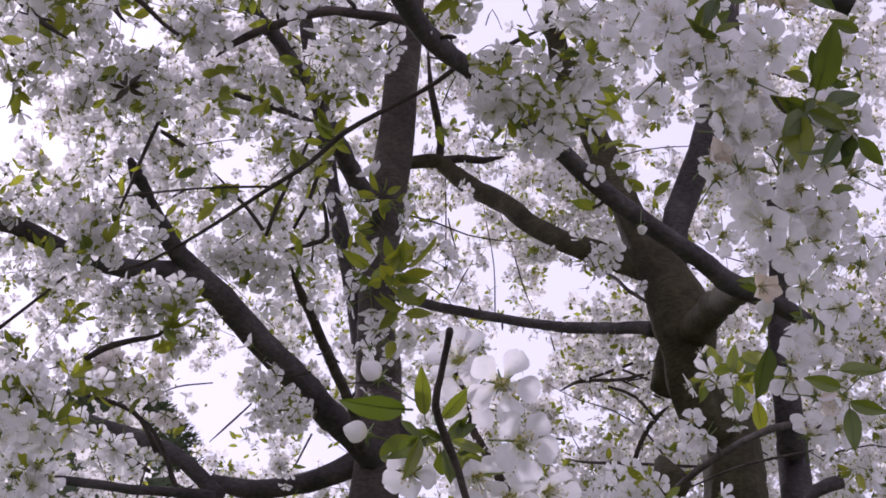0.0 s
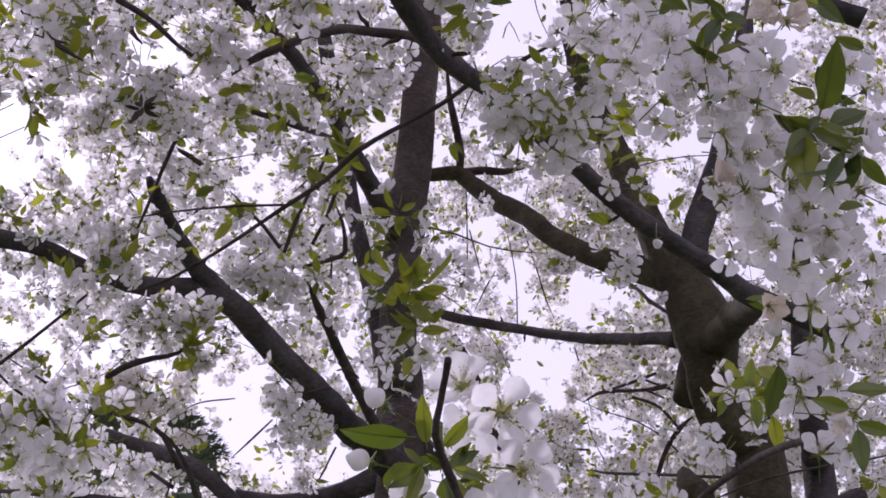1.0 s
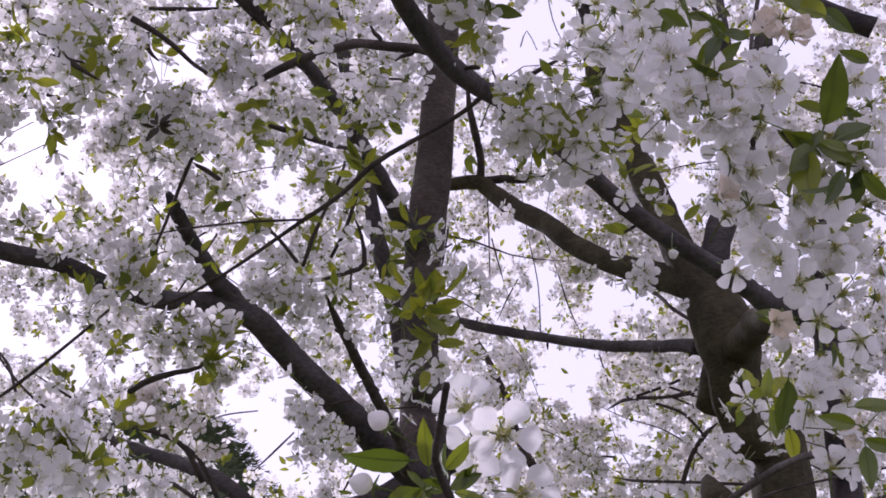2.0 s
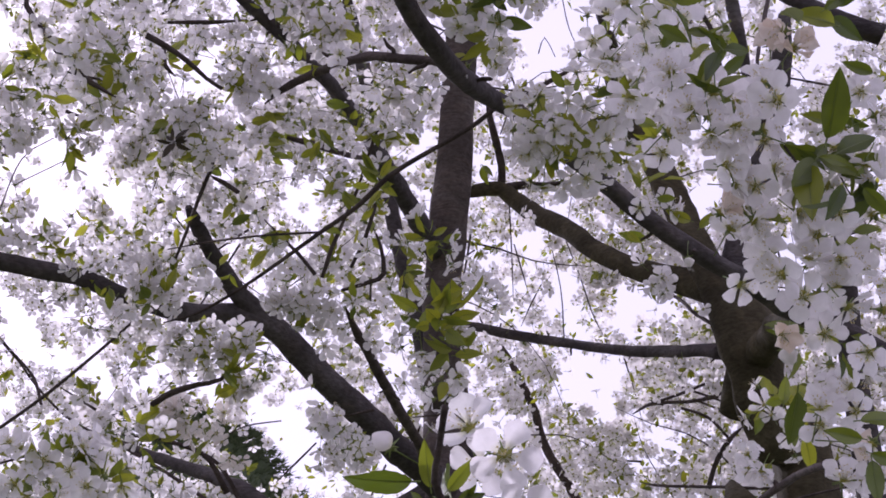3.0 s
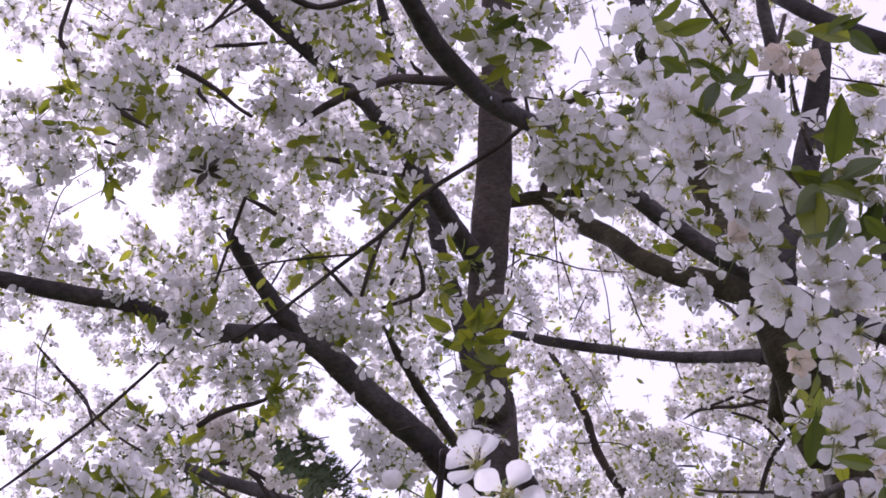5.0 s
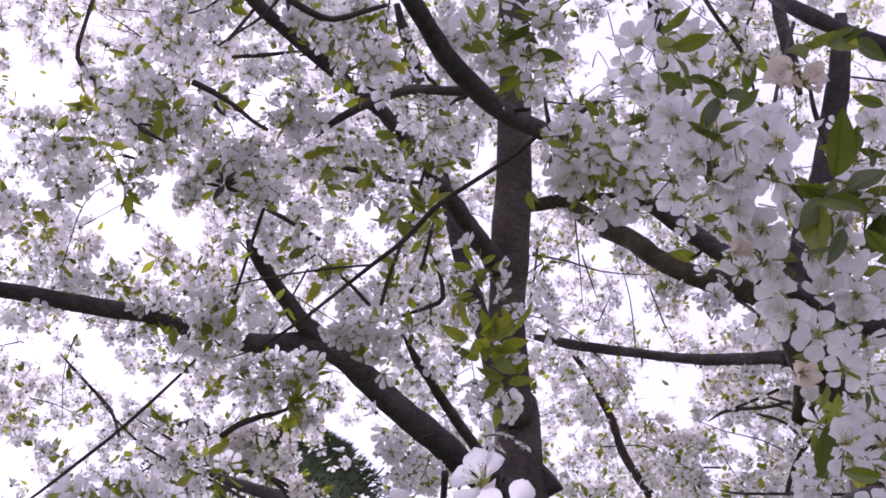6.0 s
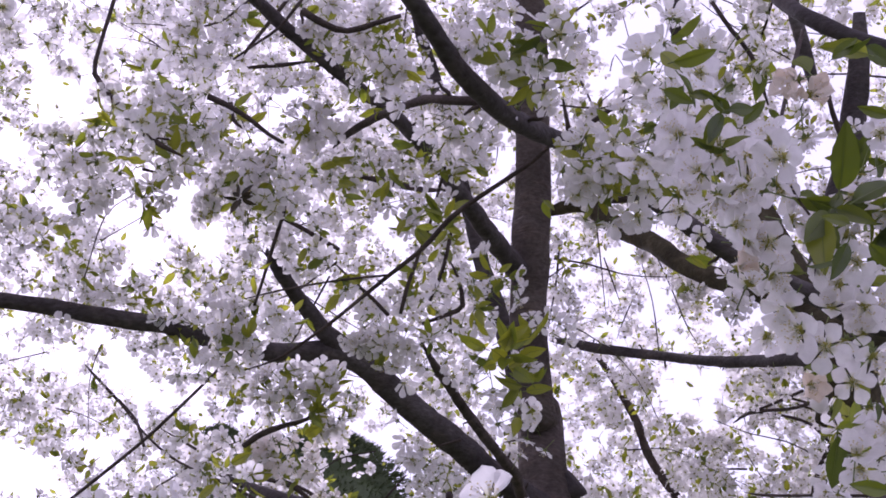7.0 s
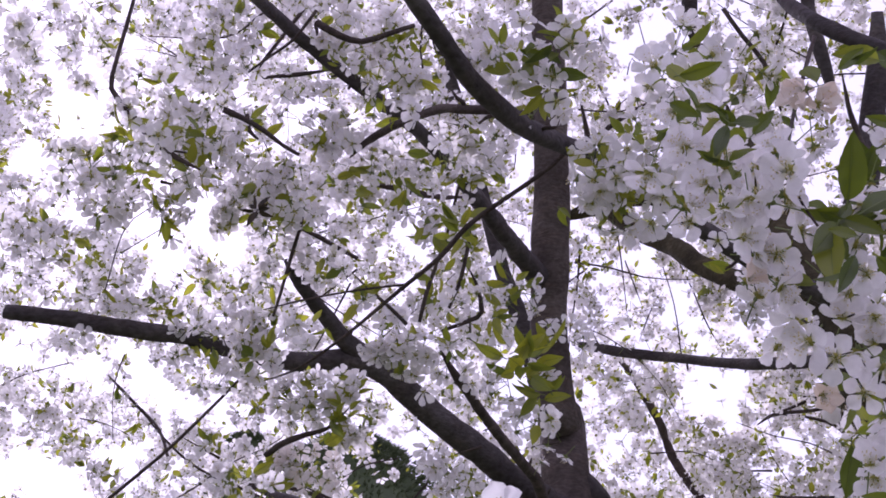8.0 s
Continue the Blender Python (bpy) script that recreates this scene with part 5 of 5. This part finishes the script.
for x, y, z, dry in NEAR_FLOWERS_A + NEAR_FLOWERS_B + NEAR_FLOWERS_C + NEAR_FLOWERS_D + NEAR_FLOWERS_E:
    way = (FACING + Vector([rnd.gauss(0, 0.9) for _ in range(3)])).normalized()
    if way.dot(FACING) < -0.15:
        way = -way
    near_flower((x, y, z), way, rnd.uniform(0.62, 0.80), dry == 1)

# the umbel on the low spur: place, size, lean to the side and upwards
for x, y, z, size, side, lift in [(0.024, 0.438, 1.779, 0.84, 0.1, -0.2), (0.031, 0.438, 1.757, 0.84, 0.5, 0.1), (0.009, 0.48, 1.805, 0.88, -0.3, 0.8), (0.014, 0.477, 1.789, 0.8, -0.2, -0.3), (-0.007, 0.463, 1.752, 0.72, -0.2, 0.1), (0.017, 0.454, 1.749, 0.74, 0.1, -0.3), (0.044, 0.466, 1.749, 0.76, 0.5, -0.2), (0.029, 0.457, 1.743, 0.78, 0, -0.4)]:
    near_flower((x, y, z), (FACING + Vector((side, 0, lift))).normalized(), size)

# ---- fruiting spurs: short knobbly shoots on the limbs ----
spur_meshes = [tube("spur", [(0, 0, -0.004, 0.0024), (0, 0, 0.003, 0.0019), (0.002 * k - 0.003, 0.001, 0.008, 0.0021), (0.003 * k - 0.004, 0.002, 0.012 + 0.002 * k, 0.0010)], BARK_TWIG, 7, 0.002, 0.35, 950 + k) for k in range(4)]
spur_count = 0
for line in LINES:
    for a, b in zip(line, line[1:]):
        a, b = np.array(a), np.array(b)
        if spur_count >= 120 or not 0.003 < min(a[3], b[3]) < 0.013 or a[1] < 0.8 or a[2] < 1.7:
            continue
        for _ in range(int(np.linalg.norm(b[:3] - a[:3]) / 0.11 + rnd.random())):
            q = a + (b - a) * rnd.random()
            axis = Vector((b - a)[:3]).normalized()
            out = Vector([rnd.gauss(0, 1) for _ in range(3)])
            out = (out - axis * out.dot(axis)).normalized()
            way = (out + axis * rnd.uniform(-0.2, 0.6)).normalized()
            hang("spur", spur_meshes[rnd.randrange(4)], owner(q), as_matrix(turn_to(way, rnd.uniform(0, 6.28)), Vector(q[:3]) + out * q[3] * 0.85, rnd.uniform(0.5, 1.0)))
            spur_count += 1

# ---- closed buds ----
bud_mesh = mesh_of_arrays("bud", *bud_form(900), FLOWER_MATS)
for x, y, z, wx, wy, wz in [(-0.025, 0.466, 1.767, -0.9, -0.3, 0.1), (-0.023, 0.484, 1.798, -0.7, -0.6, 0.3), (0.171, 0.983, 2.156, 0.1, -0.2, -1), (0.156, 0.561, 1.879, 0, -0.4, -1)]:
    hang("bud", bud_mesh, right_tree, as_matrix(turn_to((wx, wy, wz), 0.4), (x, y, z), 0.72))

# ---- the nearest leaves: stalk end, tip ----
NEAR_LEAVES_A = [(0.163, 0.481, 1.942, 0.167, 0.447, 1.962), (0.16, 0.483, 1.938, 0.145, 0.471, 1.915), (0.161, 0.491, 1.944, 0.181, 0.488, 1.932), (0.156, 0.484, 1.936, 0.15, 0.468, 1.901), (0.168, 0.492, 1.944, 0.194, 0.496, 1.962), (0.165, 0.499, 1.951, 0.144, 0.48, 1.94), (0.222, 0.635, 2.132, 0.19, 0.612, 2.127), (0.219, 0.647, 2.151, 0.238, 0.641, 2.124), (0.151, 0.515, 1.922, 0.137, 0.494, 1.916), (0.181, 0.535, 1.933, 0.192, 0.507, 1.944), (0.17, 0.607, 1.881, 0.166, 0.624, 1.851), (0.186, 0.583, 1.886, 0.186, 0.579, 1.873), (-0.008, 0.461, 1.776, -0.034, 0.433, 1.765), (-0.003, 0.454, 1.769, -0.006, 0.434, 1.784), (0.002, 0.454, 1.769, 0.014, 0.438, 1.778), (-0.003, 0.456, 1.764, -0.016, 0.442, 1.749)]
NEAR_LEAVES_B = [(-0.004, 0.446, 1.762, -0.009, 0.445, 1.743), (0.005, 0.447, 1.76, 0.02, 0.449, 1.757), (0.003, 0.457, 1.763, 0.014, 0.472, 1.778), (-0.001, 0.457, 1.763, -0.01, 0.477, 1.767), (0.005, 0.475, 1.772, 0.014, 0.462, 1.775), (0.008, 0.477, 1.768, 0.026, 0.483, 1.757), (0.004, 0.464, 1.77, -0.001, 0.486, 1.794), (0.001, 0.457, 1.763, -0.015, 0.473, 1.776), (0.003, 0.458, 1.761, 0.006, 0.484, 1.755), (-0.001, 0.447, 1.761, -0.024, 0.481, 1.761), (0.152, 0.5, 1.948, 0.172, 0.5, 1.952), (0.165, 0.522, 1.953, 0.172, 0.514, 1.927), (0.156, 0.504, 1.942, 0.155, 0.497, 1.912), (0.197, 0.501, 1.997, 0.181, 0.497, 2.001), (0.197, 0.524, 1.954, 0.182, 0.512, 1.932), (0.176, 0.556, 1.892, 0.179, 0.565, 1.876)]
NEAR_LEAVES_C = [(0.203, 0.61, 1.883, 0.19, 0.601, 1.897), (0.167, 0.711, 2.193, 0.151, 0.715, 2.182), (0.167, 0.713, 2.189, 0.159, 0.725, 2.165), (0.163, 0.711, 2.193, 0.178, 0.721, 2.176), (0.167, 0.728, 2.162, 0.178, 0.734, 2.152), (-0.035, 1.019, 2.118, -0.002, 0.999, 2.139), (-0.086, 1.031, 2.191, -0.066, 1.03, 2.175), (-0.058, 1.012, 2.126, -0.073, 0.992, 2.139), (-0.06, 1.017, 2.116, -0.089, 0.998, 2.124), (-0.053, 1.024, 2.104, -0.079, 1.008, 2.108), (-0.048, 1.015, 2.122, -0.064, 1.016, 2.097), (-0.038, 1.02, 2.115, -0.022, 1.022, 2.092), (-0.043, 1.016, 2.122, -0.052, 0.994, 2.139), (-0.169, 1.089, 2.488, -0.145, 1.09, 2.468), (-0.189, 1.126, 2.417, -0.157, 1.122, 2.409), (-0.19, 1.107, 2.451, -0.22, 1.101, 2.436)]
NEAR_LEAVES_D = [(-0.328, 1.06, 2.408, -0.302, 1.048, 2.414), (-0.432, 1.256, 2.241, -0.443, 1.239, 2.25), (-0.115, 1.039, 2.275, -0.126, 1.02, 2.286), (-0.11, 1.042, 2.27, -0.097, 1.025, 2.283), (-0.118, 1.046, 2.262, -0.137, 1.035, 2.258), (-0.11, 1.044, 2.268, -0.092, 1.044, 2.249), (-0.223, 1.111, 2.229, -0.243, 1.111, 2.205), (-0.203, 1.112, 2.231, -0.218, 1.094, 2.24), (-0.271, 1.164, 2.228, -0.288, 1.158, 2.215), (-0.274, 1.164, 2.228, -0.263, 1.163, 2.211), (0.122, 1.038, 2.214, 0.137, 1.037, 2.199), (0.15, 1.088, 2.233, 0.117, 1.074, 2.231), (0.179, 0.995, 2.199, 0.154, 0.98, 2.201), (0.176, 0.955, 2.168, 0.189, 0.939, 2.177), (0.001, 0.772, 2.26, -0.017, 0.759, 2.261), (0.005, 0.778, 2.251, 0.034, 0.775, 2.241)]
NEAR_LEAVES_E = [(0.018, 0.773, 2.263, 0.031, 0.757, 2.272), (-0.008, 0.77, 2.264, -0.016, 0.771, 2.238), (0.13, 0.914, 2.234, 0.121, 0.913, 2.212), (0.128, 0.915, 2.232, 0.14, 0.902, 2.237), (0.13, 0.915, 2.232, 0.146, 0.914, 2.216), (0.044, 0.919, 2.251, 0.032, 0.917, 2.232), (0.051, 0.923, 2.245, 0.066, 0.921, 2.229), (0.039, 0.922, 2.244, 0.054, 0.926, 2.218), (0.056, 0.921, 2.249, 0.075, 0.913, 2.247), (0.047, 0.925, 2.24, 0.027, 0.921, 2.224), (-0.198, 1.107, 2.24, -0.232, 1.096, 2.234), (-0.189, 1.19, 2.3, -0.166, 1.186, 2.29), (-0.166, 1.342, 2.235, -0.178, 1.341, 2.214), (0.246, 0.986, 2.018, 0.249, 0.99, 1.99), (0.242, 0.985, 2.02, 0.251, 0.966, 2.034), (-0.344, 1.057, 2.41, -0.353, 1.038, 2.422)]
NEAR_LEAVES_F = [(-0.375, 1.0, 2.404, -0.388, 0.995, 2.39), (-0.352, 1.152, 2.341, -0.362, 1.134, 2.351), (-0.384, 0.928, 2.326, -0.355, 0.918, 2.328), (-0.267, 1.132, 2.393, -0.241, 1.122, 2.393), (-0.286, 1.183, 2.296, -0.259, 1.17, 2.303), (-0.231, 1.237, 2.416, -0.21, 1.224, 2.423), (-0.192, 1.255, 2.389, -0.203, 1.24, 2.394), (-0.381, 0.966, 2.361, -0.393, 0.962, 2.345), (-0.395, 1.426, 2.146, -0.425, 1.417, 2.136), (-0.428, 1.417, 2.157, -0.398, 1.403, 2.166), (-0.426, 1.379, 2.122, -0.449, 1.377, 2.1), (-0.407, 1.384, 2.117, -0.384, 1.388, 2.092), (-0.318, 0.916, 1.942, -0.327, 0.901, 1.946), (0.053, 0.803, 2.156, 0.059, 0.797, 2.143), (0.054, 0.832, 2.181, 0.054, 0.806, 2.174), (0.055, 0.827, 2.18, 0.064, 0.809, 2.175)]
# the same leaves twice: near ones in the shade-darkened colour, farther ones brighter
big_leaf_meshes = [mesh_of_arrays("leaf", *leaf_form(800 + k, 14, 8, 0.17), [LEAF_SHADED, GREEN]) for k in range(6)]
lit_leaf_meshes = [mesh_of_arrays("leaf", *leaf_form(800 + k, 14, 8, 0.17), [LEAF, GREEN]) for k in range(6)]
low_leaf_meshes = [mesh_of_arrays("leaf", *leaf_form(840 + k, 14, 8, 0.135), [LEAF_SHADED, GREEN]) for k in range(6)]
for x, y, z, tx, ty, tz in NEAR_LEAVES_A + NEAR_LEAVES_B + NEAR_LEAVES_C + NEAR_LEAVES_D + NEAR_LEAVES_E + NEAR_LEAVES_F:
    way = Vector((tx - x, ty - y, tz - z))
    meshes = low_leaf_meshes if z < 1.8 else big_leaf_meshes if y < 0.8 else lit_leaf_meshes
    hang("leaf", meshes[rnd.randrange(6)], owner((x, y, z)) if y > 0.8 else right_tree, as_matrix(leaf_turn(way, FACING, rnd.gauss(0, 0.5)), (x, y, z), way.length * rnd.uniform(0.88, 1.02)))

# a tuft of dark brown leaves among the flowers
dark_leaf_mesh = mesh_of_arrays("dried_leaf", *leaf_form(820, 8, 4, 0.16), [LEAF_DARK, BARK_TWIG])
for k in range(9):
    way = Vector((math.cos(2.4 * k), rnd.uniform(-0.5, 0.1), math.sin(2.4 * k))).normalized()
    hang("dried_leaf", dark_leaf_mesh, left_tree, as_matrix(leaf_turn(way, FACING, rnd.gauss(0, 0.5)), (-0.283, 0.943, 2.244), rnd.uniform(0.011, 0.018)), "dark brown leaf")

# leaf whorls on short spurs: place, leaves, length
WHORLS_A = [(0.053, 0.817, 2.167, 12, 0.016), (-0.043, 0.995, 2.101, 12, 0.028), (-0.109, 1.04, 2.263, 7, 0.024), (0.005, 0.764, 2.255, 8, 0.024), (0.127, 0.895, 2.218, 7, 0.021), (0.135, 0.958, 2.211, 7, 0.023), (-0.218, 1.1, 2.234, 7, 0.021), (-0.286, 1.299, 2.18, 11, 0.025), (-0.4, 1.388, 2.136, 9, 0.027), (-0.179, 1.252, 2.387, 7, 0.026), (-0.266, 1.223, 2.419, 7, 0.026), (-0.204, 1.182, 2.415, 6, 0.025), (0.241, 0.967, 2.012, 7, 0.024), (-0.028, 1.042, 2.092, 2, 0.028), (-0.377, 1.234, 2.246, 5, 0.026), (-0.316, 1.319, 2.172, 1, 0.035)]
WHORLS_B = [(-0.345, 0.924, 2.325, 6, 0.018), (0.129, 0.55, 2.025, 5, 0.024), (0.189, 0.553, 2.001, 6, 0.021), (0.169, 0.517, 1.953, 9, 0.019), (0.194, 0.591, 1.955, 6, 0.021), (0.18, 0.609, 1.908, 5, 0.02), (0.165, 0.492, 1.938, 5, 0.017), (0.004, 0.466, 1.766, 9, 0.016), (0.112, 0.44, 1.969, 9, 0.016), (0.093, 0.448, 1.994, 5, 0.018), (0.11, 0.45, 1.95, 6, 0.014), (0.163, 0.471, 2.003, 3, 0.022), (0.222, 0.842, 1.958, 3, 0.03), (0.159, 0.438, 1.895, 5, 0.016), (0.179, 0.519, 1.813, 4, 0.02)]
for x, y, z, count, long in WHORLS_A + WHORLS_B:
    lean = (FACING * 0.35 + Vector([rnd.gauss(0, 0.4) for _ in range(3)]))
    for k in range(count):
        a = 2.4 * k + rnd.uniform(-0.4, 0.4)
        way = (Vector((math.cos(a), rnd.gauss(0, 0.5), math.sin(a))) + lean).normalized()
        root = Vector((x, y, z)) + Vector([rnd.gauss(0, long * 0.25) for _ in range(3)])
        hang("leaf", (big_leaf_meshes if y < 0.8 else lit_leaf_meshes)[rnd.randrange(6)], owner((x, y, z)), as_matrix(leaf_turn(way, FACING, rnd.gauss(0, 0.8)), root, long * rnd.uniform(0.75, 1.3)))


# ---- dark conifers far behind ----
def conifer(x, y, top, half, sprays):
    """A dense dark evergreen: a trunk, a shaggy core and an outer coat of needle sprays."""
    ob = new("conifer")
    ob.location = (x, y, 0)
    tagged(ob, "dark green conifer standing far behind the cherries", "tree")
    bpy.context.view_layer.update()
    keep_place(part("trunk", tube("trunk", [(x, y, -0.05, 0.16), (x, y, top * 0.5, 0.1), (x, y, top * 0.9, 0.02)], BARK, 8, 0.3), ob))
    rnd = random.Random(int(top * 100))
    deep = top - 0.6

    def reach(u, a):
        """The crown's radius at the height u (0 at the tip, 1 at the skirt), towards a."""
        lump = noise.noise((math.cos(a) * 1.4 + x, math.sin(a) * 1.4, u * 9)) * 0.18 + noise.noise((math.cos(a) * 4 + x, math.sin(a) * 4, u * 30)) * 0.10
        return half * min(1.0, u * 3.2) ** 0.5 * (1 + lump)

    verts, faces, rings, sides = [], [], 44, 28
    for i in range(rings + 1):
        u = (i / rings) ** 1.6 + 0.004
        for j in range(sides):
            a = 6.2832 * j / sides
            r = reach(u, a) * 0.86
            verts.append((x + r * math.cos(a), y + r * math.sin(a), top - 0.05 - u * deep + rnd.uniform(-0.04, 0.04)))
    for i in range(rings):
        for j in range(sides):
            k = (j + 1) % sides
            faces.append((i * sides + j, i * sides + k, (i + 1) * sides + k, (i + 1) * sides + j))
    faces.append(tuple(range(sides)))
    keep_place(part("core", mesh_of("core", verts, faces, [0] * len(faces), [CONIFER], False), ob))
    form = [joined([(*rod((0, 0, 0), (1, 0, -0.1), 0.10, 0.02), 0), (*rod((0.2, 0, 0), (0.8, 0.4, -0.1), 0.09, 0.01), 0), (*rod((0.2, 0, 0), (0.8, -0.4, -0.1), 0.09, 0.01), 0)])]
    places = []
    for _ in range(sprays):
        u, a = rnd.random() ** 2.2, rnd.uniform(0, 6.283)
        r = reach(u, a) * rnd.uniform(0.78, 1.02)
        way = (math.cos(a), math.sin(a), rnd.uniform(-0.1, 0.9))
        places.append((0, along(way, rnd.uniform(0, 6)), np.array((x + r * math.cos(a), y + r * math.sin(a), top - u * deep)), rnd.uniform(0.05, 0.12)))
    tagged(keep_place(part("crown", spread("crown", form, places, [CONIFER]), ob)), kind="stuff")


for x, y, z, half, sprays in [(-3.31, 12.896, 6.56, 1.6, 9000), (-5.764, 16.497, 8.047, 1.2, 2800)]:
    conifer(x, y, z, half, sprays)
